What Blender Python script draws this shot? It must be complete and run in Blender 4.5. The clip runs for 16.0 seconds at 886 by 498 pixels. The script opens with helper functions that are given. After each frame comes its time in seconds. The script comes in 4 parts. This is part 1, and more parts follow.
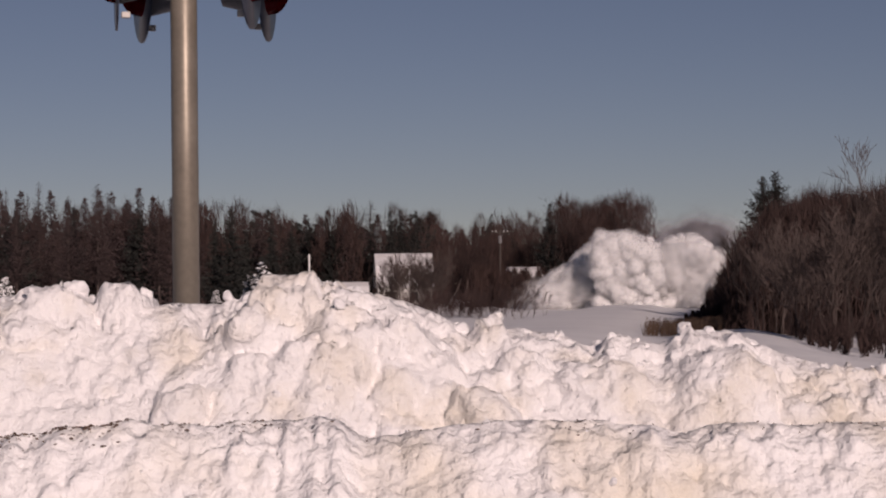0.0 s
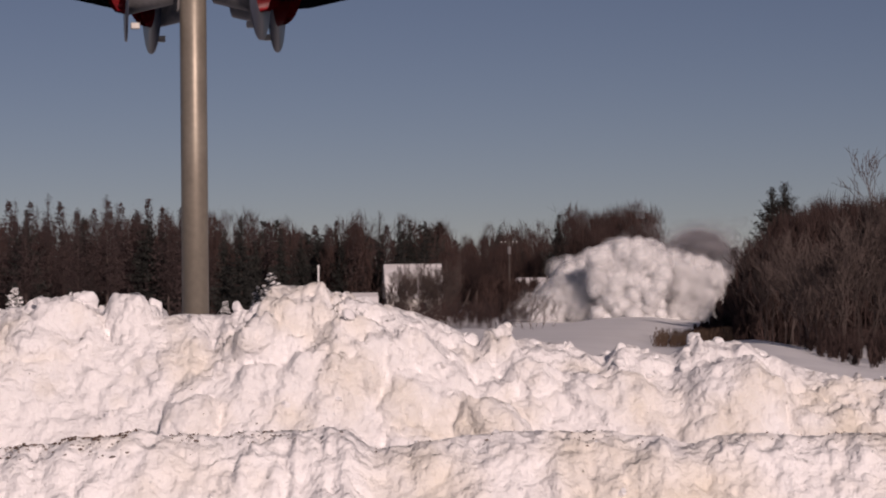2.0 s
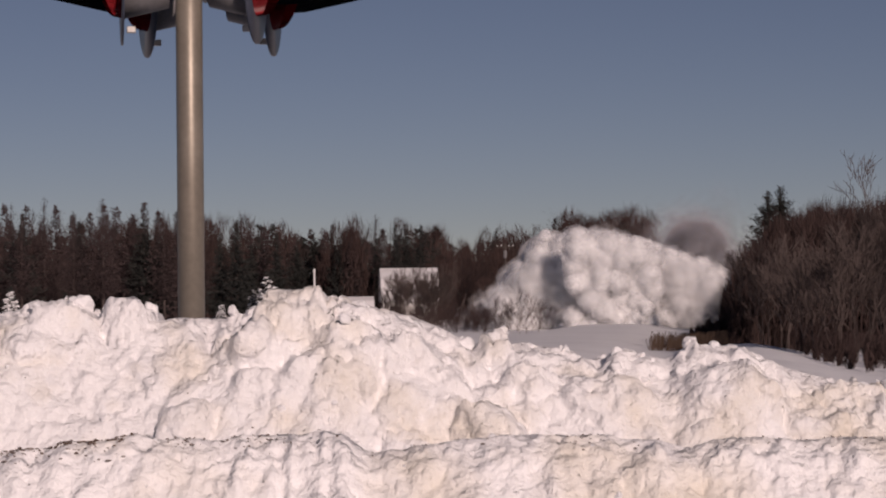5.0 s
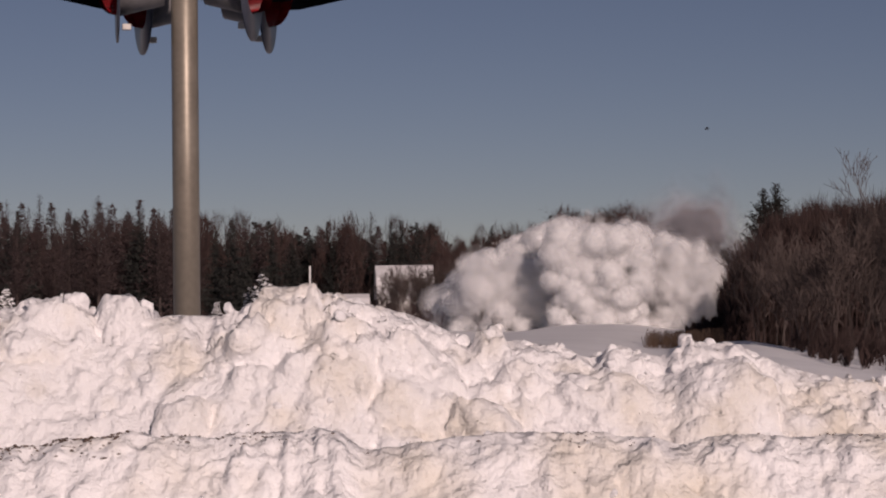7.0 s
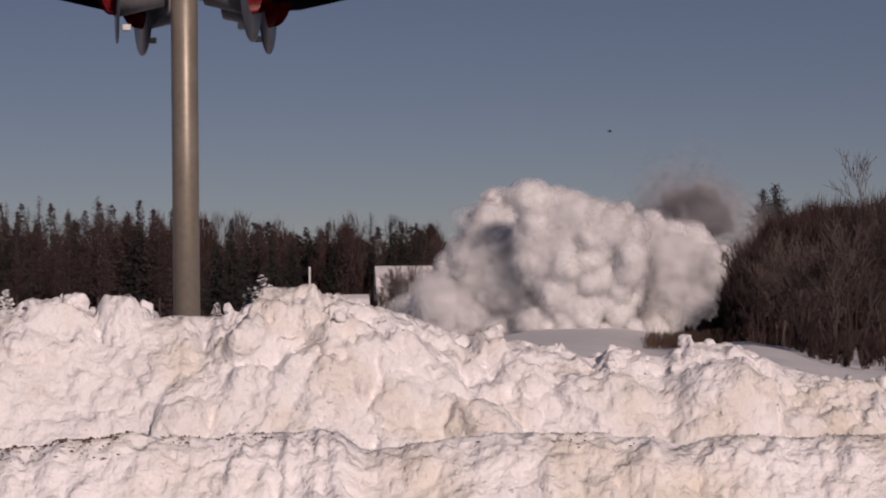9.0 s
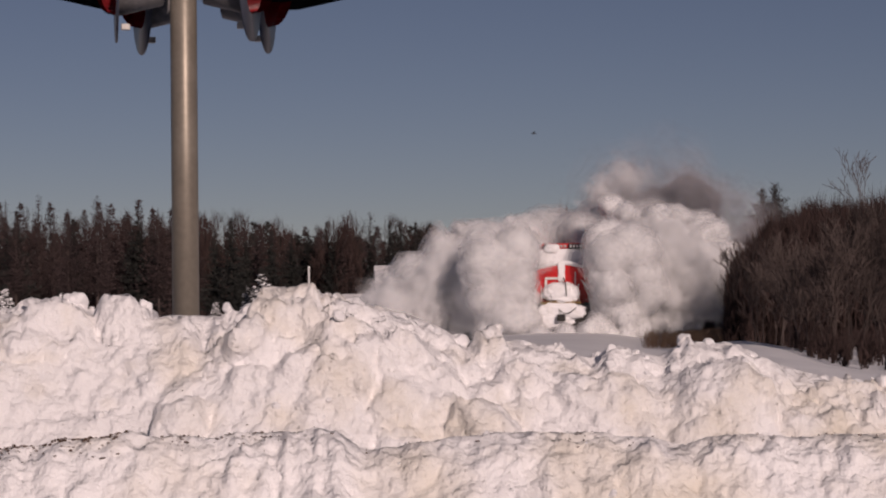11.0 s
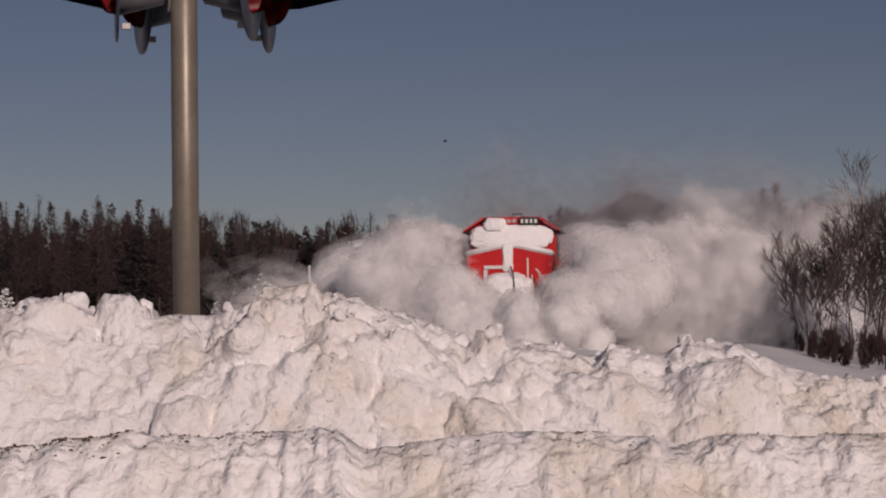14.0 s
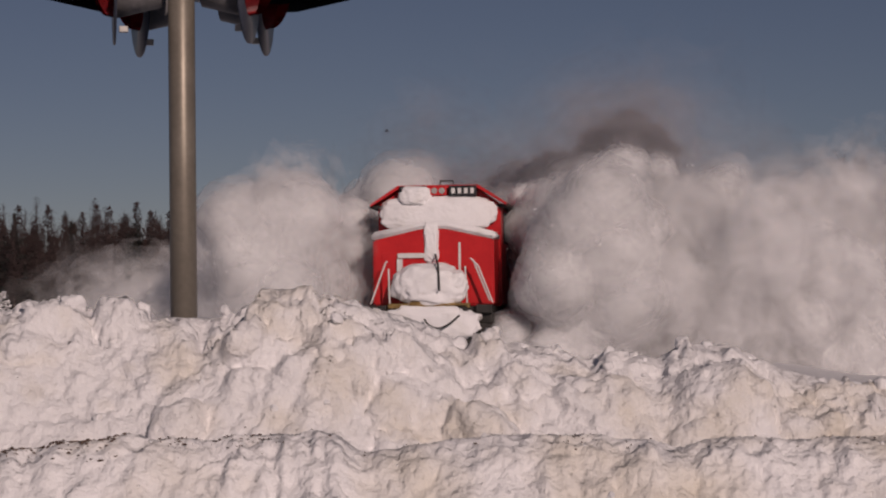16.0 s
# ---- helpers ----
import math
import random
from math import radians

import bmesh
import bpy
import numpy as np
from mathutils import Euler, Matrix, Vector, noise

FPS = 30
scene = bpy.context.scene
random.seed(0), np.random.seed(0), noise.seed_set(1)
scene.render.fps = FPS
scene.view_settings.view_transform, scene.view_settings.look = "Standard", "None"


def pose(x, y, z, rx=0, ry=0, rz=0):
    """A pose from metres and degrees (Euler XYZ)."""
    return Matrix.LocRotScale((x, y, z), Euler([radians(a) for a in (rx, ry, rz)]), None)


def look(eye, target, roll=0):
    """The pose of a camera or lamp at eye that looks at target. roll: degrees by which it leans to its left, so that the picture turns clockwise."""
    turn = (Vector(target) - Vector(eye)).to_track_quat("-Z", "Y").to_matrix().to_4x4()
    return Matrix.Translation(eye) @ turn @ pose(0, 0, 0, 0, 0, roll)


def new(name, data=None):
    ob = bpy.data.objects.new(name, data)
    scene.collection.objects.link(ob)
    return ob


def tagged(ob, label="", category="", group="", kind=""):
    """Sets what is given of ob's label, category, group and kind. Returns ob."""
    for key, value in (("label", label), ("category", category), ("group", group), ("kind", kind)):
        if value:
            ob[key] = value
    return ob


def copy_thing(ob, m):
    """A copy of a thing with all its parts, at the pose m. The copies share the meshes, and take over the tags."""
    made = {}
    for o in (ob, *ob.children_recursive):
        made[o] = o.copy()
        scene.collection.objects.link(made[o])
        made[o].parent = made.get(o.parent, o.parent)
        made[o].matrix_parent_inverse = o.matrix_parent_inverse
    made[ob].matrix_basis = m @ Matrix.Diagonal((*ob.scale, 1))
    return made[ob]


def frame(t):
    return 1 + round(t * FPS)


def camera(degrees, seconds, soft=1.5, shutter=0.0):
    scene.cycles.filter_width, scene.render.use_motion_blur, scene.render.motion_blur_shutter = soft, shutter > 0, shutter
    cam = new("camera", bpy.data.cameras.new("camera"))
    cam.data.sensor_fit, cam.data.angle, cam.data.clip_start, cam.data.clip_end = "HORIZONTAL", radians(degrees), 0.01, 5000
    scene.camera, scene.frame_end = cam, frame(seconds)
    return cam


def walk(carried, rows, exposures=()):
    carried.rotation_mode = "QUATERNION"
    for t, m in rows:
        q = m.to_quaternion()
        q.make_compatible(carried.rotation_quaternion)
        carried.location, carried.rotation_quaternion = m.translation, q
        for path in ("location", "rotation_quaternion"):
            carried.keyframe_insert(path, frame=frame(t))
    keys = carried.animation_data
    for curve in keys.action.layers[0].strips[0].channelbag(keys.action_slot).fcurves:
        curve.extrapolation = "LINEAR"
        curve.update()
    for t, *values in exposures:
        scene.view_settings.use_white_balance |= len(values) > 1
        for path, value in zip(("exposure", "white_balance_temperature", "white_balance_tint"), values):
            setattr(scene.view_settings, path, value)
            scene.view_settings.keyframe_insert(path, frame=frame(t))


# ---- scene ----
cam = camera(21.7, 16.0, soft=2.1)

# ---- camera: a tripod head that is nudged now and then ----
EYE = Vector((0.0, 0.0, 1.6))
PITCH, ROLL, STEP = 1.359, -0.65, 0.01401
SWAY = [(0.0, 1, -19), (0.1, 4, -19), (0.2, 5, -18), (0.3, 4, -18), (0.4, 4, -16), (0.5, 6.5, -14), (0.6, 8, -14),
        (0.7, 13, -13), (0.8, 21, -13), (0.9, 31, -12), (1.0, 35, -11), (1.25, 36, -8), (1.5, 35, -5), (1.6, 31, -4),
        (1.7, 29, -4), (1.8, 24, -2), (1.9, 20, -1), (2.0, 17, 0), (2.5, 17, 3), (3.0, 15, 6), (3.5, 13, 7),
        (4.0, 12, 7), (6.5, 4.5, 4), (7.0, 2, 2), (7.5, 0, 0.5), (8.0, 1, 0), (8.5, 0, 0), (9.0, 1.5, 3),
        (11.5, 0, 1), (12.0, 0, 0), (12.5, 0, 0), (13.0, 0, 1), (13.5, 0, 0), (14.0, 1, 1), (14.5, 1, 4.5),
        (15.0, 1.5, 2), (15.5, 0, 1), (15.8, -2, 3), (16.0, -3.5, 6)]


def aim(dx, dy):
    yaw, tilt = radians(dx * STEP), radians(PITCH + dy * STEP)
    way = Vector((-math.sin(yaw) * math.cos(tilt), math.cos(yaw) * math.cos(tilt), math.sin(tilt)))
    return look(EYE, EYE + way * 50, ROLL)


walk(cam, [(t, aim(dx, dy)) for t, dx, dy in SWAY],
     exposures=[(0.0, -0.92, 6980, 32), (6.0, -0.96, 6980, 32), (9.0, -1.08, 6980, 32), (12.0, -1.11, 6980, 31.5), (16.0, -1.48, 6980, 31)])

# ---- daylight: low winter sun behind the camera and to its right, clear sky ----
SUN_AZ, SUN_EL = radians(160), radians(22)
world = bpy.data.worlds.new("winter_sky")
scene.world = world
world.use_nodes = True
wt = world.node_tree
sky = wt.nodes.new("ShaderNodeTexSky")
sky.sky_type, sky.sun_disc = "NISHITA", False
sky.sun_elevation, sky.sun_rotation = SUN_EL, SUN_AZ
sky.air_density, sky.dust_density, sky.ozone_density = 0.8, 0.03, 1.1
sky.altitude = 1900
back = wt.nodes["Background"]
back.inputs["Strength"].default_value = 0.053
wt.links.new(sky.outputs["Color"], back.inputs["Color"])
sun_data = bpy.data.lights.new("sun", "SUN")
sun_data.energy, sun_data.angle, sun_data.color = 5.0, radians(0.6), (1.0, 0.935, 0.81)
sun = new("sun", sun_data)
sun_dir = Vector((math.sin(SUN_AZ) * math.cos(SUN_EL), math.cos(SUN_AZ) * math.cos(SUN_EL), math.sin(SUN_EL)))
sun.matrix_world = look(sun_dir * 60, (0, 0, 0))


# ---- materials ----
def material(name, dark, light, scale=3.0, rough=0.8, metal=0.0, bump=0.3, fine=8.0, random_tint=0.0, coat=0.0):
    """A surface between two colours, in broad patches and fine grain, with relief."""
    m = bpy.data.materials.new(name)
    m.use_nodes = True
    nt = m.node_tree
    n, ln = nt.nodes, nt.links
    shader = n["Principled BSDF"]
    shader.inputs["Roughness"].default_value, shader.inputs["Metallic"].default_value = rough, metal
    shader.inputs["Specular IOR Level"].default_value = 0.3
    shader.inputs["Coat Weight"].default_value = coat
    co = n.new("ShaderNodeTexCoord")
    broad, grain = n.new("ShaderNodeTexNoise"), n.new("ShaderNodeTexNoise")
    broad.inputs["Scale"].default_value, broad.inputs["Detail"].default_value = scale, 5
    grain.inputs["Scale"].default_value, grain.inputs["Detail"].default_value = scale * fine, 4
    for tex in (broad, grain):
        ln.new(co.outputs["Object"], tex.inputs["Vector"])
    add = n.new("ShaderNodeMath")
    add.operation = "MULTIPLY_ADD"
    add.inputs[1].default_value = 0.35
    ln.new(grain.outputs["Fac"], add.inputs[0])
    ln.new(broad.outputs["Fac"], add.inputs[2])
    last = add
    if random_tint:
        info = n.new("ShaderNodeObjectInfo")
        shift = n.new("ShaderNodeMath")
        shift.operation = "MULTIPLY_ADD"
        shift.inputs[1].default_value = random_tint
        ln.new(info.outputs["Random"], shift.inputs[0])
        ln.new(add.outputs[0], shift.inputs[2])
        last = shift
    ramp = n.new("ShaderNodeValToRGB")
    ramp.color_ramp.elements[0].position, ramp.color_ramp.elements[1].position = 0.42, 0.95
    ramp.color_ramp.elements[0].color, ramp.color_ramp.elements[1].color = (*dark, 1), (*light, 1)
    ln.new(last.outputs[0], ramp.inputs["Fac"])
    ln.new(ramp.outputs["Color"], shader.inputs["Base Color"])
    if bump:
        b = n.new("ShaderNodeBump")
        b.inputs["Strength"].default_value, b.inputs["Distance"].default_value = bump, 0.2 / (scale * fine)
        ln.new(grain.outputs["Fac"], b.inputs["Height"])
        ln.new(b.outputs["Normal"], shader.inputs["Normal"])
    return m


def snow_material(name, stain, stain_at, scale, bump, fine, distance, clean=(0.9, 0.89, 0.9), drift=0.0):
    """White snow with soft dirty stains and crumbly relief at two sizes."""
    m = bpy.data.materials.new(name)
    m.use_nodes = True
    nt = m.node_tree
    n, ln = nt.nodes, nt.links
    shader = n["Principled BSDF"]
    shader.inputs["Roughness"].default_value = 0.75
    shader.inputs["Specular IOR Level"].default_value = 0.25
    co = n.new("ShaderNodeTexCoord")
    tint, crumb, lump = (n.new("ShaderNodeTexNoise") for _ in range(3))
    for tex, s, d in ((tint, scale, 6), (crumb, fine, 6), (lump, fine * 0.22, 4)):
        tex.inputs["Scale"].default_value, tex.inputs["Detail"].default_value = s, d
        ln.new(co.outputs["Object"], tex.inputs["Vector"])
    ramp = n.new("ShaderNodeValToRGB")
    ramp.color_ramp.elements[0].position, ramp.color_ramp.elements[0].color = stain_at, (*clean, 1)
    ramp.color_ramp.elements[1].position, ramp.color_ramp.elements[1].color = stain_at + 0.32, (*stain, 1)
    split, more = n.new("ShaderNodeSeparateXYZ"), n.new("ShaderNodeMath")      # dirtier towards one end of the bank
    more.operation = "MULTIPLY_ADD"
    more.inputs[1].default_value = drift
    ln.new(co.outputs["Object"], split.inputs[0])
    ln.new(split.outputs["X"], more.inputs[0])
    ln.new(tint.outputs["Fac"], more.inputs[2])
    ln.new(more.outputs[0], ramp.inputs["Fac"])
    ln.new(ramp.outputs["Color"], shader.inputs["Base Color"])
    b1, b2 = n.new("ShaderNodeBump"), n.new("ShaderNodeBump")
    for b, tex, d in ((b1, lump, distance * 3), (b2, crumb, distance)):
        b.inputs["Strength"].default_value, b.inputs["Distance"].default_value = bump, d
        ln.new(tex.outputs["Fac"], b.inputs["Height"])
    ln.new(b1.outputs["Normal"], b2.inputs["Normal"])
    ln.new(b2.outputs["Normal"], shader.inputs["Normal"])
    return m


SNOW_BANK = snow_material("ploughed_snow", (0.74, 0.67, 0.56), 0.47, 3.2, 0.75, 40, 0.019, (0.91, 0.895, 0.9), 0.045)
SNOW_CHUNK = snow_material("snow_block", (0.74, 0.69, 0.6), 0.55, 0.2, 0.4, 3.5, 0.012)
SNOW_FIELD = snow_material("field_snow", (0.8, 0.79, 0.8), 0.45, 0.15, 0.35, 2.5, 0.12)
ROOF_SNOW = snow_material("roof_snow", (0.6, 0.58, 0.58), 0.4, 0.9, 0.5, 6, 0.05, (0.72, 0.7, 0.71))
SNOW_STUCK = snow_material("packed_snow", (0.78, 0.76, 0.74), 0.5, 2.0, 0.5, 9, 0.04)
DIRT = material("road_dirt", (0.06, 0.038, 0.03), (0.2, 0.14, 0.11), 30)
GALV = material("galvanised_steel", (0.21, 0.18, 0.145), (0.31, 0.27, 0.22), 5, 0.42, 0.35, 0.1)
BLACK = material("black_paint", (0.012, 0.012, 0.014), (0.03, 0.03, 0.034), 6, 0.45)
GREY_PAINT = material("grey_paint", (0.14, 0.135, 0.14), (0.24, 0.23, 0.235), 5, 0.5)
BACKPLATE = material("blue_grey_plate", (0.045, 0.05, 0.07), (0.075, 0.085, 0.115), 5, 0.35)
RED_HOOD = material("red_enamel", (0.16, 0.006, 0.008), (0.3, 0.012, 0.016), 5, 0.35)
ALU = material("bare_aluminium", (0.36, 0.34, 0.32), (0.5, 0.48, 0.46), 8, 0.5, 0.4)
RED = material("locomotive_red", (0.5, 0.012, 0.014), (0.66, 0.022, 0.022), 1.2, 0.38, 0, 0.08, coat=0.3)
DARK_STEEL = material("dark_steel", (0.02, 0.019, 0.018), (0.06, 0.055, 0.05), 4, 0.6, 0.3)
YELLOW = material("worn_yellow", (0.14, 0.085, 0.03), (0.34, 0.22, 0.08), 4, 0.6)
WHITE_PAINT = material("white_paint", (0.6, 0.59, 0.57), (0.8, 0.79, 0.77), 3, 0.6)
RUBBER = material("black_rubber", (0.01, 0.01, 0.01), (0.025, 0.025, 0.025), 9, 0.6)
NEEDLE = material("spruce_needles", (0.014, 0.0145, 0.014), (0.033, 0.034, 0.031), 0.7, 0.9, 0, 0, random_tint=0.25)
LARCH = material("bare_larch_twigs", (0.032, 0.021, 0.021), (0.068, 0.047, 0.046), 0.5, 0.9, 0, 0, random_tint=0.25)
BARK = material("grey_bark", (0.035, 0.026, 0.024), (0.09, 0.068, 0.062), 1.5, 0.9, 0, 0, random_tint=0.2)
FAR_BROWN = material("distant_brown_twigs", (0.026, 0.016, 0.0155), (0.06, 0.036, 0.032), 0.3, 0.9, 0, 0, random_tint=0.3)
BROWN = material("brown_twigs", (0.022, 0.0135, 0.013), (0.052, 0.032, 0.029), 0.6, 0.9, 0, 0, random_tint=0.3)
GRASS = material("dry_grass", (0.07, 0.043, 0.03), (0.17, 0.11, 0.075), 1.5, 0.9, 0, 0)
BOARD = material("weathered_boards", (0.3, 0.28, 0.26), (0.55, 0.52, 0.5), 0.8, 0.8)
DARK_WALL = material("dark_boards", (0.025, 0.02, 0.019), (0.06, 0.05, 0.047), 0.8, 0.8)
WOOD_POLE = material("weathered_pole", (0.05, 0.04, 0.037), (0.11, 0.09, 0.082), 2.0, 0.8)

glass = bpy.data.materials.new("window_glass")
glass.use_nodes = True
glass.node_tree.nodes["Principled BSDF"].inputs["Base Color"].default_value = (0.02, 0.024, 0.028, 1)
glass.node_tree.nodes["Principled BSDF"].inputs["Roughness"].default_value = 0.08

# Airborne snow: bright powder, thick at the heart of a puff and thinning out towards its rim.
scene.cycles.transparent_max_bounces = 96


def powder_material(name, stops, scale, low, high, tint=(0.97, 0.965, 0.97)):
    m = bpy.data.materials.new(name)
    m.use_nodes = True
    nt = m.node_tree
    n, ln = nt.nodes, nt.links
    n.remove(n["Principled BSDF"])
    lit, clear, through_light, body, mix = (n.new("ShaderNodeBsdf" + k) if k else n.new("ShaderNodeMixShader") for k in ("Diffuse", "Transparent", "Translucent", "", ""))
    lit.inputs["Color"].default_value, through_light.inputs["Color"].default_value = (*tint, 1), (*(0.95 * c for c in tint), 1)
    body.inputs["Fac"].default_value = 0.1
    co, length, ramp, tex, wisp, mul = (n.new("ShaderNode" + k) for k in ("TexCoord", "VectorMath", "ValToRGB", "TexNoise", "MapRange", "Math"))
    info, shift = n.new("ShaderNodeObjectInfo"), n.new("ShaderNodeVectorMath")
    length.operation, mul.operation, shift.operation = "LENGTH", "MULTIPLY", "ADD"
    half = n.new("ShaderNodeMath")
    half.operation = "MULTIPLY"
    half.inputs[1].default_value = 0.5
    ramp.color_ramp.elements[0].position, ramp.color_ramp.elements[0].color = stops[0][0] / 2, (stops[0][1],) * 3 + (1,)
    ramp.color_ramp.elements[1].position, ramp.color_ramp.elements[1].color = stops[-1][0] / 2, (stops[-1][1],) * 3 + (1,)
    for r, v in stops[1:-1]:
        ramp.color_ramp.elements.new(r / 2).color = (v, v, v, 1)
    tex.inputs["Scale"].default_value, tex.inputs["Detail"].default_value, tex.inputs["Roughness"].default_value = scale, 5, 0.6
    wisp.inputs["From Min"].default_value, wisp.inputs["From Max"].default_value = low, high
    ln.new(co.outputs["Object"], length.inputs[0])
    ln.new(length.outputs["Value"], half.inputs[0])
    ln.new(half.outputs[0], ramp.inputs["Fac"])
    ln.new(co.outputs["Object"], shift.inputs[0])
    ln.new(info.outputs["Random"], shift.inputs[1])
    ln.new(shift.outputs[0], tex.inputs["Vector"])
    ln.new(tex.outputs["Fac"], wisp.inputs["Value"])
    ln.new(ramp.outputs["Color"], mul.inputs[0])
    ln.new(wisp.outputs[0], mul.inputs[1])
    ln.new(lit.outputs[0], body.inputs[1])
    ln.new(through_light.outputs[0], body.inputs[2])
    ln.new(mul.outputs[0], mix.inputs["Fac"])
    ln.new(clear.outputs[0], mix.inputs[1])
    ln.new(body.outputs[0], mix.inputs[2])
    ln.new(mix.outputs[0], n["Material Output"].inputs["Surface"])
    return m


POWDER = powder_material("airborne_snow", [(0.3, 1.0), (0.55, 0.86), (0.75, 0.57), (0.95, 0.34), (1.15, 0.17), (1.5, 0.04)], 2.4, 0.14, 0.56)
HAZE = powder_material("drifting_snow_haze", [(0.2, 0.16), (0.6, 0.12), (1.0, 0.08), (1.4, 0.03)], 1.6, 0.25, 0.6)
SMOKE = powder_material("exhaust_haze", [(0.2, 0.034), (0.6, 0.027), (1.0, 0.017), (1.4, 0.008)], 1.6, 0.25, 0.6, (0.5, 0.485, 0.52))


# ---- building blocks ----
def mesh_of(name, verts, faces, mat, smooth=False):
    me = bpy.data.meshes.new(name)
    me.from_pydata([tuple(v) for v in verts], [], faces)
    me.materials.append(mat)
    if smooth:
        me.polygons.foreach_set("use_smooth", [True] * len(me.polygons))
    me.update()
    return me


def part(name, bm, mat, parent, label="", smooth=False):
    me = bpy.data.meshes.new(name)
    bm.to_mesh(me)
    bm.free()
    me.materials.append(mat)
    if smooth:
        me.polygons.foreach_set("use_smooth", [True] * len(me.polygons))
    ob = new(name, me)
    ob.parent = parent
    return tagged(ob, label)


def empty(name, m, label, category, group="", kind=""):
    ob = new(name)
    ob.matrix_basis = m
    ob.empty_display_size = 0.2
    return tagged(ob, label, category, group, kind)


def box(bm, x0, x1, y0, y1, z0, z1, bevel=0.0):
    g = bmesh.ops.create_cube(bm, size=1, matrix=Matrix.LocRotScale(
        ((x0 + x1) / 2, (y0 + y1) / 2, (z0 + z1) / 2), None, (abs(x1 - x0), abs(y1 - y0), abs(z1 - z0))))
    if bevel:
        edges = list({e for v in g["verts"] for e in v.link_edges})
        bmesh.ops.bevel(bm, geom=edges, offset=bevel, segments=2, affect="EDGES", profile=0.6)
    return bm


def boxed(*a):
    return box(bmesh.new(), *a)


def rod(bm, a, b, r0, r1=None, sides=10):
    a, b = Vector(a), Vector(b)
    d = b - a
    m = Matrix.Translation((a + b) / 2) @ d.to_track_quat("Z", "Y").to_matrix().to_4x4()
    bmesh.ops.create_cone(bm, cap_ends=True, segments=sides, radius1=r0, radius2=r0 if r1 is None else r1, depth=d.length, matrix=m)
    return bm


def pipe(bm, pts, r, sides=8):
    for a, b in zip(pts, pts[1:]):
        rod(bm, a, b, r, r, sides)
    return bm


def prism(bm, outline, y0, y1):
    """An outline in x and z, pushed from y0 to y1."""
    front = [bm.verts.new((x, y0, z)) for x, z in outline]
    rear = [bm.verts.new((x, y1, z)) for x, z in outline]
    k = len(outline)
    bm.faces.new(front)
    bm.faces.new(rear[::-1])
    for i in range(k):
        bm.faces.new((front[i], rear[i], rear[(i + 1) % k], front[(i + 1) % k]))
    bmesh.ops.recalc_face_normals(bm, faces=bm.faces)
    return bm


def lattice(ix, iy, iz, seed):
    h = (ix * 374761393 + iy * 668265263 + iz * 2147483647 + seed * 1274126177) & 0xFFFFFFFF
    h = ((h ^ (h >> 13)) * 1274126177) & 0xFFFFFFFF
    return ((h ^ (h >> 16)) & 0xFFFF) / 65535.0


def vnoise(p, scale, seed=0, octaves=3):
    """Smooth noise from -1 to 1 at an array of points."""
    total, amp, norm = np.zeros(len(p)), 1.0, 0.0
    for o in range(octaves):
        q = p * scale * 2 ** o + 37.1 * o
        i = np.floor(q).astype(np.int64)
        f = q - i
        f = f * f * (3 - 2 * f)
        v = np.zeros(len(p))
        for dx in (0, 1):
            for dy in (0, 1):
                for dz in (0, 1):
                    w = np.where(dx, f[:, 0], 1 - f[:, 0]) * np.where(dy, f[:, 1], 1 - f[:, 1]) * np.where(dz, f[:, 2], 1 - f[:, 2])
                    v += w * lattice(i[:, 0] + dx, i[:, 1] + dy, i[:, 2] + dz, seed + o)
        total += amp * (2 * v - 1)
        norm += amp
        amp *= 0.5
    return total / norm


def cells(x, y, size, seed):
    """Broken clods: for each point the height of its cell, rounded off towards the cracks between cells."""
    b, py = x / size, y / size
    ix, iy = np.floor(b).astype(np.int64), np.floor(py).astype(np.int64)
    best, second, height = np.full(x.shape, 9.0), np.full(x.shape, 9.0), np.zeros(x.shape)
    zero = np.zeros_like(ix)
    for dx in (-1, 0, 1):
        for dy in (-1, 0, 1):
            cx, cy = ix + dx, iy + dy
            qx, qy = cx + lattice(cx, cy, zero, seed), cy + lattice(cx, cy, zero + 1, seed)
            tilt = (b - qx) * (lattice(cx, cy, zero + 3, seed) - 0.5) + (py - qy) * (lattice(cx, cy, zero + 4, seed) - 0.5)
            d = np.hypot(b - qx, py - qy)
            h = lattice(cx, cy, zero + 2, seed) + 0.9 * tilt
            closer = d < best
            second = np.where(closer, best, np.minimum(second, d))
            height = np.where(closer, h, height)
            best = np.where(closer, d, best)
    edge = np.clip((second - best) / 0.45, 0, 1)
    return height * (0.25 + 0.75 * np.sqrt(edge)) - 0.25 * (1 - edge) ** 3


def ico(level):
    bm = bmesh.new()
    bmesh.ops.create_icosphere(bm, subdivisions=level, radius=1)
    v = np.array([x.co[:] for x in bm.verts])
    f = [[x.index for x in face.verts] for face in bm.faces]
    bm.free()
    return v, f


ICO3, ICO4, ICO5 = ico(3), ico(4), ico(5)

# ---- ground: one sheet of snow out to the horizon ----
TRACK_X0, TRACK_SLOPE = -6.09, 0.1035      # the line's x at y = 0, and its lean


def track_x(y):
    return TRACK_X0 + TRACK_SLOPE * y


